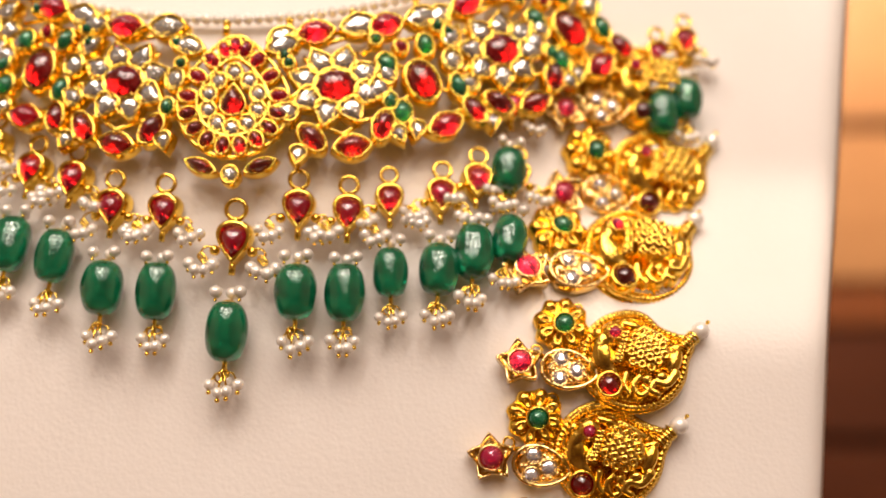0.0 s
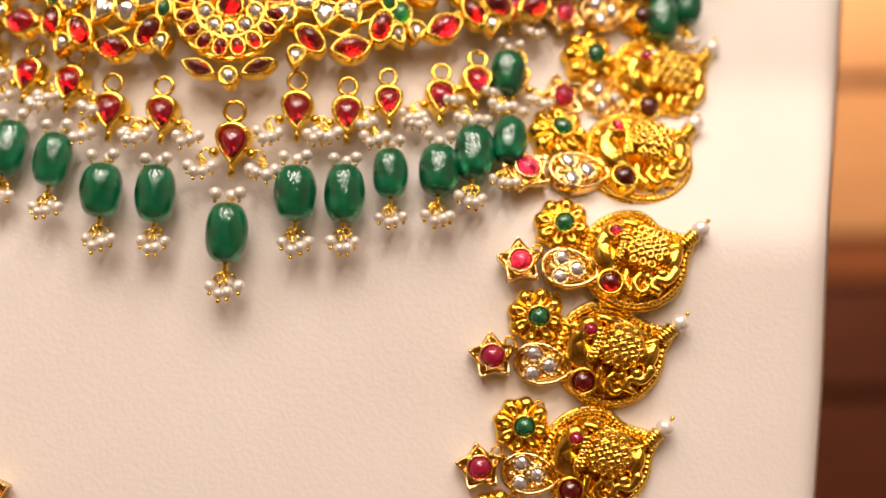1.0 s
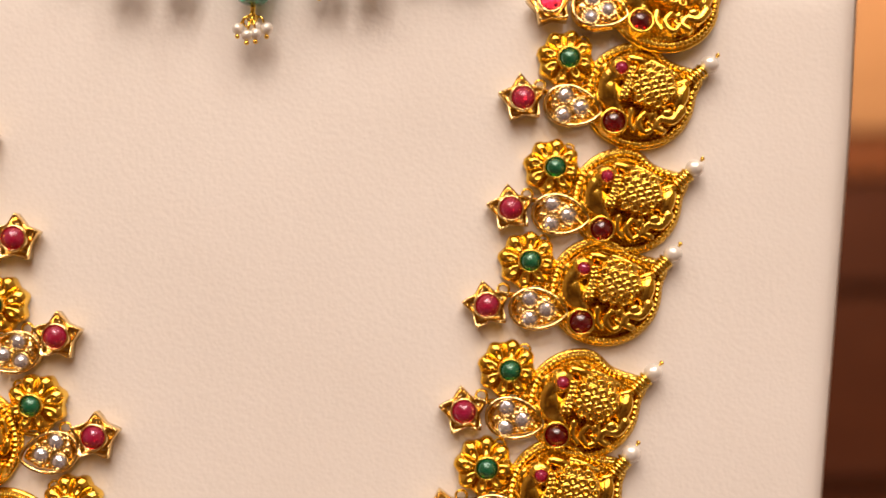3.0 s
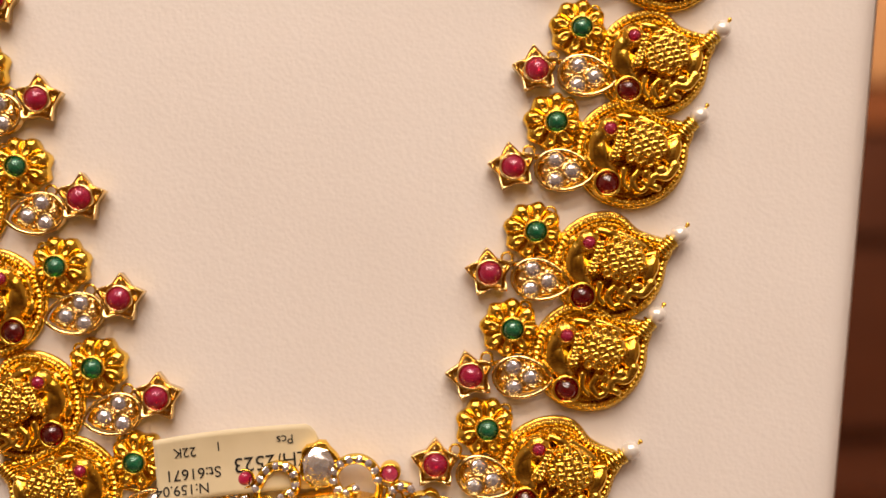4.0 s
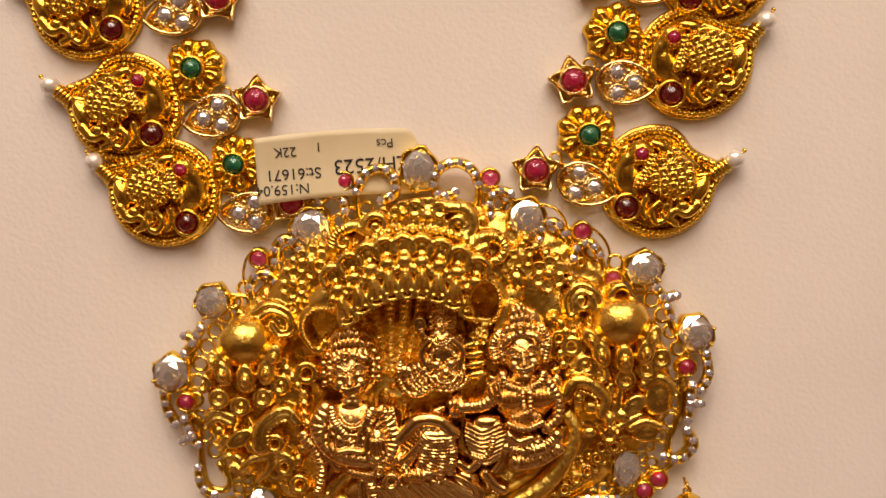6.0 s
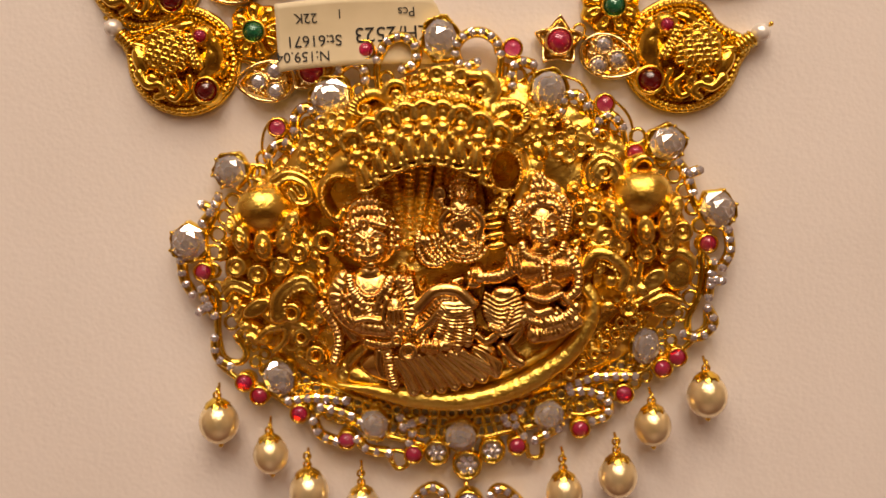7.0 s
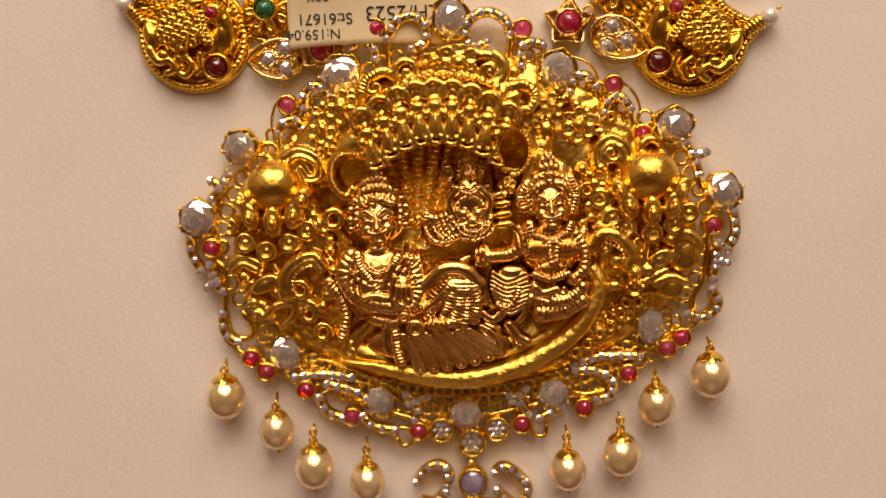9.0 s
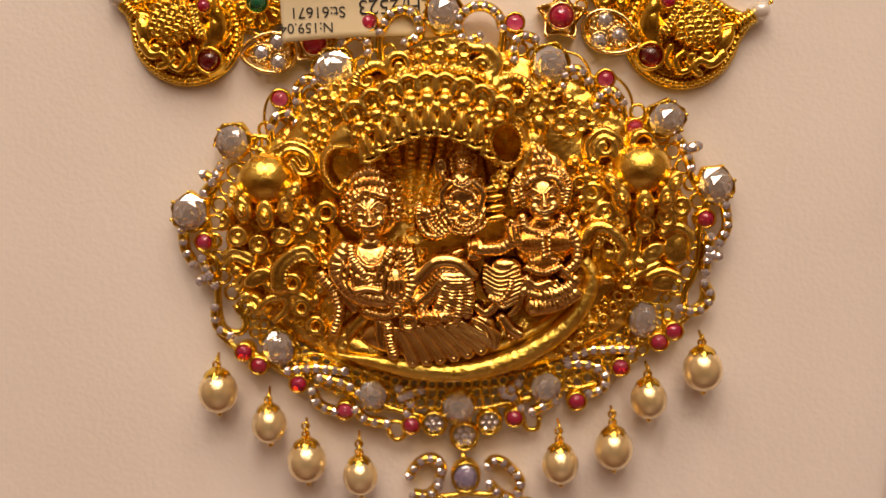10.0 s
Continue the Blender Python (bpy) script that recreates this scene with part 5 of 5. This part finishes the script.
def her(U, V):
    R = Relief(U, V, np.full_like(U, 2.0))
    R.egg(15.5, 7.3, 5.2, 6.0, 9.0, 0, 1.5)
    R.stroke([(11.7, 8.9), (10.4, 7.1), (10.7, 4.5)], 0.9, 10.2, None, None, 0.5, 0.6)
    R.stroke([(12.7, 9.5), (11.8, 7.1), (12.1, 4.1)], 0.6, 10.6, None, None, 0.4, 0.5)
    R.stroke([(19.1, 9.4), (20.0, 7.2), (19.3, 4.1)], 0.9, 10.2, None, None, 0.5, 0.6)
    R.stroke([(18.3, 9.4), (18.8, 7.2), (18.6, 4.8)], 0.6, 10.6, None, None, 0.4, 0.5)
    crown(R, ((15.3, 10.2, 3.0, 7, 0.8), (15.3, 11.6, 2.0, 4, 1.0), (15.2, 12.9, 1.5, 3, 0.95), (15.3, 13.8, 0.9, 2, 0.7)), 12.6)
    R.ring(15.3, 10.0, 0.65, 0.4, 13.2)
    R.stroke([(12.5, 7.7), (13.6, 8.6), (15.5, 9.0), (17.6, 8.6), (18.3, 7.6)], 0.7, 12.8, None, None, 0.15, 0.7)
    carve_face(R, 15.4, 5.2, 3.15, 4.2, 12.9, 4)
    R.egg(15.3, 1.1, 2.2, 1.5, 10.8)
    # collar, breast band and fluted waist
    R.egg(15.2, -2.5, 5.6, 4.8, 10.8, 0, 2.6)
    R.stroke([(11.7, 1.8), (12.4, 0.1), (15.1, -0.8), (17.9, 0.1), (18.7, 1.6)], 0.95, 12.0, None, None, 0.6, 0.6)
    R.egg(12.7, -2.4, 2.5, 2.5, 12.4, 0, 2.2, 0, (0.75, 0.28, 0.04))
    R.egg(17.8, -2.5, 2.5, 2.5, 12.4, 0, 2.2, 0, (0.75, 0.28, -0.04))
    R.stroke([(14.9, -0.9), (15.0, -2.9), (15.1, -4.9)], 0.45, 12.7, None, None, 0.4, 0.5)
    R.stroke([(16.1, -0.9), (16.1, -3.0), (16.0, -4.9)], 0.45, 12.7, None, None, 0.4, 0.5)
    R.egg(15.2, -6.0, 3.0, 1.9, 11.4, 0, None, 0, (0.62, 0.3, 0.0))
    R.stroke([(12.2, -6.8), (15.0, -7.8), (18.0, -6.8)], 0.6, 11.8, None, None, 0.35, 0.6)
    # arms
    R.stroke([(11.3, 0.6), (10.2, -1.7), (7.8, -3.2), (4.1, -3.3)], 1.5, 11.4, 1.1, 11.8, 0.3, 0.9)
    for d in (0.0, 0.9, 1.8):
        R.stroke([(9.0 + d, 0.8 - 0.1 * d), (9.4 + d, -2.0 - 0.2 * d)], 0.3, 12.2)
    R.beads([(9.8, 1.3), (9.1, -0.7), (8.8, -2.7)], 0.62, 10.4)
    R.egg(3.5, -2.8, 1.7, 1.6, 11.6, 0, None, 0, (0.8, 0.3, 0.1))
    R.egg(3.0, -4.5, 1.5, 0.9, 10.8)
    R.stroke([(19.3, 0.2), (20.9, -2.6), (20.8, -6.1), (18.6, -8.2)], 1.15, 11.2, 0.95, 11.4, 0.2, 0.9)
    R.stroke([(18.0, -6.9), (18.8, -8.1), (19.7, -8.9)], 0.42, 11.8)
    R.egg(21.1, -0.5, 0.9, 1.8, 10.2)
    # folded legs in ringed cloth
    R.egg(8.1, -9.3, 4.1, 4.6, 10.8, 0, 3.0)
    R.egg(8.5, -6.3, 2.6, 1.4, 12.0, -4)
    for k in range(9):
        y = -7.0 - 0.78 * k
        half = 3.5 - 0.05 * (k - 3) ** 2
        R.stroke([(8.1 - half, y + 1.0), (8.1 - 0.2 * half, y - 0.4), (8.1 + 0.8 * half, y + 0.6)], 0.36, 12.0 - 0.12 * k)
    R.stroke([(9.4, -8.0), (8.9, -10.5), (7.2, -12.4), (5.5, -11.8)], 0.55, 11.8, None, None, 0.4, 0.55)
    for k in range(4):
        R.stroke([(12.1, -8.3)] + [(10.6 + 0.7 * k, -9.4 - 0.5 * k), (9.4 + 0.9 * k, -11.0 - 0.5 * k)], 0.4, 11.0)
    R.egg(13.9, -10.9, 4.6, 3.4, 10.0, 0, 2.2)
    R.stroke([(12.3, -9.1), (13.7, -10.1), (15.9, -9.6)], 0.8, 11.4)
    R.stroke([(12.4, -11.3), (14.6, -11.8), (17.0, -10.5)], 0.75, 11.2, None, None, 0.3, 0.6)
    for k in range(5):
        R.stroke([(13.6 + 0.9 * k, -11.4 + 0.5 * k), (14.6 + 0.9 * k, -12.6 + 0.4 * k), (14.2 + 0.9 * k, -13.8 + 0.4 * k)], 0.42, 11.2)
    R.stroke([(13.1, -13.9), (16.8, -13.5), (20.3, -11.8)], 1.7, 11.4, 1.4, None, 0.55, 0.8)
    R.stroke([(15.9, -12.0), (18.3, -11.4), (20.4, -9.4)], 1.7, 11.6, 1.2, None, 0.2, 0.7)
    R.egg(11.3, -11.0, 1.0, 1.1, 11.2)
    R.stroke([(11.2, -11.7), (10.3, -13.7), (9.1, -15.0)], 0.85, 10.4, 0.6)
    R.stroke([(3.0, -13.6), (4.6, -14.7), (6.2, -13.8)], 0.9, 9.8)
    R.stroke([(7.5, -15.8), (8.9, -17.9), (10.6, -19.0)], 1.15, 9.4, 0.9)
    R.beads([(8.6, -19.3), (9.4, -19.7), (10.2, -19.6)], 0.45, 9.0)
    return R.h, R.h > 2.6


for make, u0, u1, v0, v1, label in ((him, -26, 9, -25, 14, "seated crowned figure with pleated cloth in plain gold relief"), (her, 2, 24, -21, 17, "seated crowned figure with ringed cloth in plain gold relief"), (small_one, -8, 7, -3, 17, "small seated crowned figure in plain gold relief")):
    part("seated_figure", [field(u0, u1, v0, v1, 0.115, make)], GOLD_SATIN, pendant, label)

# the serpent's coil under the figures
SCALED = gold("scaled_gold", (0.92, 0.58, 0.09), (1.0, 0.70, 0.15), 0.32, 700, 0.0005, 0.8)
coil_line, _s = glide([(-22.3, -21.5), (-14.2, -23.3), (-7.2, -24.9), (-0.6, -25.5), (7.0, -24.3), (13.6, -21.6), (19.1, -17.8), (22.6, -13.1), (23.8, -9.1), (22.3, -6.2)], 0.5)
coil_line = np.column_stack([coil_line, np.full(len(coil_line), 7.0)])
_k = _s / _s[-1]
part("serpent_coil", [tube(coil_line, (0.6 + 1.35 * np.sin(0.25 + 2.6 * _k) ** 0.6) * np.minimum(1.0, 0.2 + 4.0 * _k), False, 14)], SCALED, pendant, "smooth gold serpent coil with engraved scales")
part("inner_coil", [tube(coil_line[12:-8] * (0.93, 0.9, 0.72), 1.0, False, 10)], SCALED, pendant, "second gold coil in shadow")


# crystals, rubies and paved scrolls of the border
def crystal(u, v, ra, rb, turn, h0=3.6):
    p = turned(outline("oval", ra * 1.06, rb * 1.06, 21) * (1 + 0.07 * np.sin(np.arange(21) * 1.9 + u))[:, None], turn, u, v)
    p = (p - (u, v)) * (1 + 0.09 * ((p - (u, v))[:, 1:] / rb)) + (u, v)
    st = part("crystal_setting", [collar(p, h0 - 1.6, h0 + 0.6, 0.14), plate(p, h0 - 2.0, h0 - 0.4, 0.2)] + [ball((*q, h0 + 0.8), 0.36, 8, 5) for q in (p.mean(0) + (p[::3] - p.mean(0)) * 1.04)], GOLD_BRIGHT, pendant, "gold claw setting")
    part("crystal", [rose_cut(p, h0, h0 + 2.4)], CRYSTAL, st, "rose-cut colourless crystal", True)


def small_ruby(u, v, r=1.4, h0=3.6):
    p = turned(outline("oval", r, r, 18), 0, u, v)
    st = part("ruby_setting", [collar(p, h0 - 2.6, h0 + 0.8, 0.4)], GOLD_BRIGHT, pendant)
    part("ruby", [dome(p, h0, h0 + 1.3, 4)], RUBY_PINK, st, "small round pink ruby")


for u, v, ra, rb, turn in ((-0.4, 38.0, 3.0, 3.6, 0), (18.0, 28.0, 3.1, 3.4, -10), (38.1, 17.4, 3.2, 3.0, 15), (46.7, 5.2, 2.9, 3.2, 20), (32.8, -18.6, 2.4, 3.4, -8), (15.0, -30.2, 2.6, 2.7, -25)):
    crystal(u, v, ra, rb, turn)
for u, v, ra, rb, turn in ((-20.4, 29.3, 3.5, 3.1, 25), (-39.1, 17.2, 2.9, 2.9, -20), (-47.8, 4.6, 3.0, 3.2, -15), (-33.2, -20.5, 2.8, 3.1, 10), (-16.5, -30.3, 2.4, 2.7, 20), (-1.0, -33.0, 2.9, 2.7, 0)):
    crystal(u, v, ra, rb, turn)
for u, v in ((12.1, 35.9), (27.7, 25.3), (32.6, 16.4), (44.7, -0.3), (38.5, -20.4), (35.8, -22.3), (28.7, -26.6), (20.6, -32.6), (9.1, -35.2)):
    small_ruby(u, v)
for u, v in ((-13.7, 37.2), (-30.2, 24.6), (-45.5, -0.4), (-39.6, -20.9), (-37.1, -23.5), (-30.0, -27.2), (-21.8, -32.6), (-9.8, -35.8)):
    small_ruby(u, v)


def paved(points, h=3.4, wide=0.98):
    """A slim gold scroll with a row of tiny stones let into its face."""
    p, s = glide(points, 0.7)
    p = np.column_stack([p, np.full(len(p), h)])
    rod = part("paved_scroll", [tube(p, wide, False, 8), tube(p - (0, 0, 1.3), wide * 0.8, False, 6)], GOLD_BRIGHT, pendant, "gold scroll paved with tiny diamonds")
    n = max(2, int(s[-1] / (1.72 * wide)))
    for k in range(n + 1):
        u, v = (np.interp(s[-1] * k / n, s, p[:, i]) for i in (0, 1))
        part("diamond", [rose_cut(turned(outline("oval", wide * 0.86, wide * 0.86, 18), k * 13, u, v), h + 0.55 * wide, h + 1.3 * wide)], PAVE_STONE, rod, "", True)


def wire(points, r=0.42, h=2.2):
    p, s = glide(points, 0.8)
    part("border_wire", [tube(np.column_stack([p, np.full(len(p), h)]), r, False, 6)], GOLD_BRIGHT, pendant)


# above
paved([(5.8, 33.8), (3.2, 33.2), (2.0, 36.2), (4.0, 38.6), (7.0, 38.9), (9.3, 37.2), (9.9, 35.0)], 3.8)
paved([(15.6, 32.8), (13.3, 33.5), (11.8, 32.0), (11.7, 29.4)])
paved([(20.0, 24.4), (20.7, 26.6), (22.9, 27.2), (24.6, 25.1)])
paved([(26.0, 20.6), (26.7, 22.5), (28.8, 23.2), (30.6, 20.9)])
paved([(-7.4, 33.3), (-5.0, 34.4), (-5.0, 37.4), (-7.1, 39.0), (-9.8, 38.2), (-11.7, 35.3)], 3.8)
paved([(-18.4, 34.1), (-16.4, 35.2), (-14.4, 34.1), (-14.0, 31.9)])
paved([(-27.2, 23.9), (-26.8, 26.6), (-24.7, 27.8), (-22.6, 25.7)])
paved([(-32.1, 19.6), (-31.1, 21.3), (-29.0, 21.9), (-27.5, 20.2)])
wire([(10.0, 35.1), (9.7, 31.8), (7.8, 28.0)], 0.7)
wire([(11.7, 29.5), (12.9, 27.7), (14.1, 27.1), (15.6, 29.8), (15.7, 32.6)], 0.55)
wire([(24.7, 25.1), (25.4, 21.6), (24.6, 18.1)], 0.6)
wire([(30.7, 20.9), (31.0, 17.8), (28.7, 14.9)], 0.6)
wire([(20.2, 24.3), (21.1, 21.3), (22.1, 19.8)], 0.6)
wire([(20.0, 30.8), (23.4, 29.5), (25.1, 26.8), (25.2, 24.1)], 0.28)
wire([(28.5, 26.6), (31.4, 23.8), (32.5, 20.8), (31.8, 17.8)], 0.28)
wire([(-11.8, 35.4), (-12.1, 32.4), (-11.7, 29.4)], 0.7)
wire([(-18.5, 34.0), (-18.3, 31.3), (-16.8, 28.7), (-14.7, 29.1), (-14.1, 31.9)], 0.55)
wire([(-27.3, 23.9), (-26.8, 21.7), (-25.2, 20.1)], 0.6)
wire([(-22.7, 25.7), (-22.0, 23.4), (-22.8, 21.5)], 0.6)
wire([(-32.3, 19.6), (-32.1, 17.2), (-30.6, 15.8), (-28.7, 17.0), (-27.6, 20.2)], 0.55)
wire([(-30.9, 26.4), (-32.7, 24.5), (-33.5, 21.5), (-33.1, 18.4)], 0.28)
wire([(-35.6, 16.5), (-34.9, 17.9), (-33.1, 17.6), (-33.0, 15.8), (-34.5, 15.1), (-35.6, 16.5)], 0.55)
# both flanks
paved([(40.1, 14.3), (41.5, 12.0), (42.4, 8.9)])
paved([(41.9, 12.2), (43.7, 12.7)])
paved([(48.3, 1.9), (48.6, -1.9), (47.1, -4.7)])
paved([(45.5, -3.6), (45.0, -6.8), (44.4, -9.9)])
paved([(45.0, -6.9), (46.9, -7.1)])
paved([(44.2, -11.9), (45.3, -14.6), (42.8, -17.0), (39.7, -16.3)])
paved([(-44.8, 11.7), (-43.2, 10.5), (-45.0, 8.4)])
paved([(-43.2, 10.5), (-41.7, 12.8)])
paved([(-49.4, 1.8), (-49.2, -1.5), (-47.8, -4.3)])
paved([(-46.1, -3.5), (-45.2, -6.4), (-44.1, -8.4)])
paved([(-45.2, -6.4), (-46.8, -7.6)])
paved([(-44.4, -12.5), (-44.3, -15.9), (-41.9, -17.9)])
wire([(42.2, 9.7), (42.9, 6.6), (45.1, 3.0), (45.0, 1.0)], 0.7)
wire([(43.8, -1.5), (43.6, -6.7), (42.5, -10.7), (40.9, -13.8), (41.3, -16.9), (44.0, -15.5), (44.3, -12.1)], 0.7)
wire([(-41.9, 13.7), (-43.2, 9.2), (-45.0, 5.7), (-44.8, 1.5)], 0.7)
wire([(-46.1, -2.1), (-43.7, -4.8), (-44.1, -11.0), (-43.4, -16.3), (-40.4, -17.5), (-39.2, -15.5), (-41.1, -12.2)], 0.7)
wire([(-44.6, -17.3), (-41.6, -20.1), (-37.5, -21.9), (-34.5, -24.1), (-28.5, -28.6)], 0.6)
wire([(42.4, -17.0), (39.7, -19.4), (36.1, -20.9), (33.0, -22.8), (27.8, -25.2)], 0.6)
# below
paved([(19.0, -24.7), (23.2, -23.4), (27.0, -23.3), (30.8, -23.5)])
paved([(19.3, -25.7), (23.1, -26.0), (25.8, -27.9), (25.5, -30.4), (22.9, -31.3)])
paved([(12.4, -34.3), (14.7, -33.3), (16.6, -32.4)])
paved([(7.1, -29.9), (8.7, -31.0), (10.3, -33.4)])
paved([(7.6, -30.9), (10.0, -28.7)])
paved([(-31.8, -24.8), (-27.2, -24.5), (-21.4, -25.3)])
paved([(-26.0, -26.3), (-21.7, -27.6), (-19.1, -29.4)])
paved([(-27.6, -28.8), (-26.5, -31.4), (-23.7, -32.8)])
paved([(-19.9, -32.6), (-18.0, -34.6), (-14.3, -35.4)])
paved([(-11.7, -28.9), (-9.7, -31.3), (-10.4, -33.7)])
paved([(-11.3, -30.6), (-7.8, -29.4)])
wire([(-32.2, -23.5), (-26.9, -22.1), (-19.8, -25.1), (-13.7, -28.0)], 0.5)
wire([(-24.1, -27.5), (-19.1, -30.4), (-14.0, -32.7), (-7.8, -34.6)], 0.6)
wire([(29.7, -24.6), (23.6, -24.8), (18.3, -29.3), (21.3, -30.5), (24.9, -29.6)], 0.6)
wire([(2.6, -33.9), (6.8, -33.0), (13.0, -31.7), (18.3, -29.3)], 0.6)
wire([(-14.2, -37.0), (-13.1, -38.8), (-11.2, -38.2), (-11.3, -36.0), (-13.6, -35.4), (-14.2, -37.0)], 0.5)
wire([(10.8, -35.3), (11.2, -37.7), (13.3, -37.8), (13.7, -35.5)], 0.5)


def ringed_stone(u, v, r, h=3.2):
    p = turned(outline("oval", r, r, 24), 0, u, v)
    st = part("stone_setting", [collar(p, h - 2.0, h + 0.7, 0.42)], GOLD_BRIGHT, pendant, "round gold collet")
    for k in range(6):
        a = k * TAU / 6
        part("diamond", [rose_cut(turned(outline("oval", r * 0.3, r * 0.3, 18), k * 20, u + r * 0.62 * math.cos(a), v + r * 0.62 * math.sin(a)), h - 0.2, h + 0.6)], PAVE_STONE, st, "", True)
    part("diamond", [rose_cut(turned(outline("oval", r * 0.34, r * 0.34, 18), 0, u, v), h, h + 0.9)], PAVE_STONE, st, "", True)


for u, v, r in ((-5.6, -35.9, 1.9), (4.5, -36.1, 1.9), (-0.2, -38.5, 2.2)):
    ringed_stone(u, v, r)

# a lattice of small rings round the plate's edge
lattice = []
for grow, r, a0, a1, n in ((1.035, 0.85, 198, 342, 46), (1.095, 0.95, 205, 335, 44), (1.16, 1.0, 216, 324, 36), (1.05, 1.3, 150, 198, 12), (1.05, 1.3, -18, 30, 12), (1.02, 1.2, 36, 72, 9), (1.02, 1.2, 108, 144, 9)):
    for k in range(n):
        q = radians(a0 + (a1 - a0) * k / (n - 1))
        p, b = (1.65, 33.5) if math.sin(q) > 0 else (2.0, 28.0)
        far = grow / ((abs(math.cos(q)) / 42.0) ** p + (abs(math.sin(q)) / b) ** p) ** (1 / p)
        lattice.append(ring3((far * math.cos(q), far * math.sin(q), 2.1 + 0.3 * (k % 2)), r, 0.34, 6, 12))
part("filigree_border", lattice, GOLD_BRIGHT, pendant, "openwork border of small gold rings")

# pearl drops
for u, v, r, hang in ((43.4, -27.6, 3.7, 6.2), (33.5, -32.6, 3.4, 6.0), (26.9, -41.6, 3.6, 7.0), (17.1, -44.1, 3.4, 7.4), (-44.7, -27.9, 3.7, 6.2), (-35.7, -34.4, 3.3, 6.0), (-29.2, -41.6, 3.7, 7.0), (-19.6, -44.8, 3.3, 7.4)):
    pd = part("pearl_drop", [ball((u, v, 4.6), r, 24, 16, (1, 1.08, 1))], PEARL_BIG, pendant, "cream baroque pearl drop")
    ang = (np.arange(32) * TAU / 32)[::-1]
    flute = 1 + 0.09 * np.cos(8 * ang)
    rings = []
    for rr, vv in ((0.66, 0.84), (0.54, 1.0), (0.32, 1.16), (0.14, 1.28)):
        drop = 0.12 * r * np.cos(8 * ang) * (rr > 0.6)
        rings.append(np.stack([u + rr * r * flute * np.cos(ang), np.full(32, v + vv * r) - drop, 4.6 + rr * r * flute * np.sin(ang)], 1))
    bits = [stack_rings(rings), tube([(u, v + r * 1.2, 4.6), (u + 0.2, v + hang - 1.4, 3.8), (u * 0.995, v + hang + 0.8, 3.0)], 0.26, False, 6)]
    bits += [ring3((u + 0.15 * (k % 2), v + r * 1.35 + 0.75 * k, 4.4 - 0.2 * k), 0.62, 0.24, 6, 14, k % 2 == 1) for k in range(int((hang - r * 1.2) / 0.75))]
    bits.append(ball((u, v - r * 1.12, 4.6), 0.5, 8, 5))
    part("cap", bits, GOLD_BRIGHT, pd, "fluted gold cap on a wire loop")

# the small tier that hangs below
paved([(-10.7, -45.7), (-9.1, -43.5), (-6.5, -42.5), (-4.6, -44.1), (-5.3, -46.6)], 2.6)
paved([(3.8, -44.4), (5.1, -43.4), (7.1, -44.1), (9.7, -47.2), (9.2, -49.7)], 2.6)
paved([(-5.4, -47.7), (-7.6, -49.6), (-10.2, -49.2)], 2.6)
paved([(4.0, -47.7), (6.0, -49.9), (8.6, -51.3)], 2.6)
tier_u, tier_v = -0.3, -46.2
tier = part("lower_tier", [collar(outline("oval", 2.2, 2.5, 20) + (tier_u, tier_v), 1.0, 3.8, 0.45), tube([(tier_u - 0.3, tier_v + 4.6, 3.0), (tier_u, tier_v + 2.4, 3.0)], 0.5), tube([(tier_u - 12, tier_v - 5.5, 1.6), (tier_u - 6, tier_v - 4, 2), (tier_u, tier_v - 3.5, 2), (tier_u + 6, tier_v - 4, 2), (tier_u + 12, tier_v - 5.5, 1.6)], 0.6)], GOLD_BRIGHT, pendant)
part("stone", [rose_cut(outline("oval", 2.2, 2.5, 24) + (tier_u, tier_v), 2.8, 4.6)], GLASSY, tier, "pale violet faceted stone", True)

# ---- the price tag ----
tag = thing("price_tag", "cream paper price tag lying upside down behind the pendant", "price tag")


def tag_h(u, v):
    return 3.9 - 0.17 * u + 0.6 * math.cos(u * 0.075) + 0.012 * v * v


def build_tag():
    us, vs = np.linspace(-14.2, 14.4, 40), np.linspace(-5.8, 5.8, 12)
    v, f = [], []
    for b in vs:
        for a in us:
            half = 5.8 * (1 if a < 12.0 else math.sqrt(max(0.12, 1 - ((a - 12.0) / 2.7) ** 2)))
            bb = b * half / 5.8 + 0.0050 * (256 - a * a) * 0.6
            v.append((a, bb, tag_h(a, bb)))
    n = len(us)
    for i in range(len(vs) - 1):
        for j in range(n - 1):
            f.append((i * n + j, i * n + j + 1, (i + 1) * n + j + 1, (i + 1) * n + j))
    ob = part("paper", [(v, f)], PAPER, tag)
    sol = ob.modifiers.new("thickness", "SOLIDIFY")
    sol.thickness = 0.00018


def write(text, u, v, size):
    """Printed characters, upside down, laid on the paper's curve."""
    cu = bpy.data.curves.new("writing", "FONT")
    cu.body, cu.size, cu.align_x = text, size, "LEFT"
    tmp = new("writing", cu)
    me = bpy.data.meshes.new_from_object(tmp.evaluated_get(bpy.context.evaluated_depsgraph_get()))
    bpy.data.objects.remove(tmp)
    for p in me.vertices:
        a, b = u - p.co.x, v - p.co.y
        p.co = Vector((a, -(tag_h(a, b) + 0.16), b)) * 0.001
    me.materials.append(INK)
    ob = new("writing", me)
    ob.parent = tag


build_tag()
write("Pcs", 9.9, 4.5, 2.3)
write("1", -2.6, 4.6, 2.3)
write("22K", -7.0, 4.1, 2.4)
write("ZH/2523", 12.6, 1.3, 3.7)
write("St:61671", -3.0, 0.3, 2.75)
write("0", 2.6, -2.2, 2.5)
write("N:159.04", -5.2, -2.4, 2.5)
tag.matrix_basis = pose(-0.0493, -0.0002, -0.0226, 0, -3.6, 0)
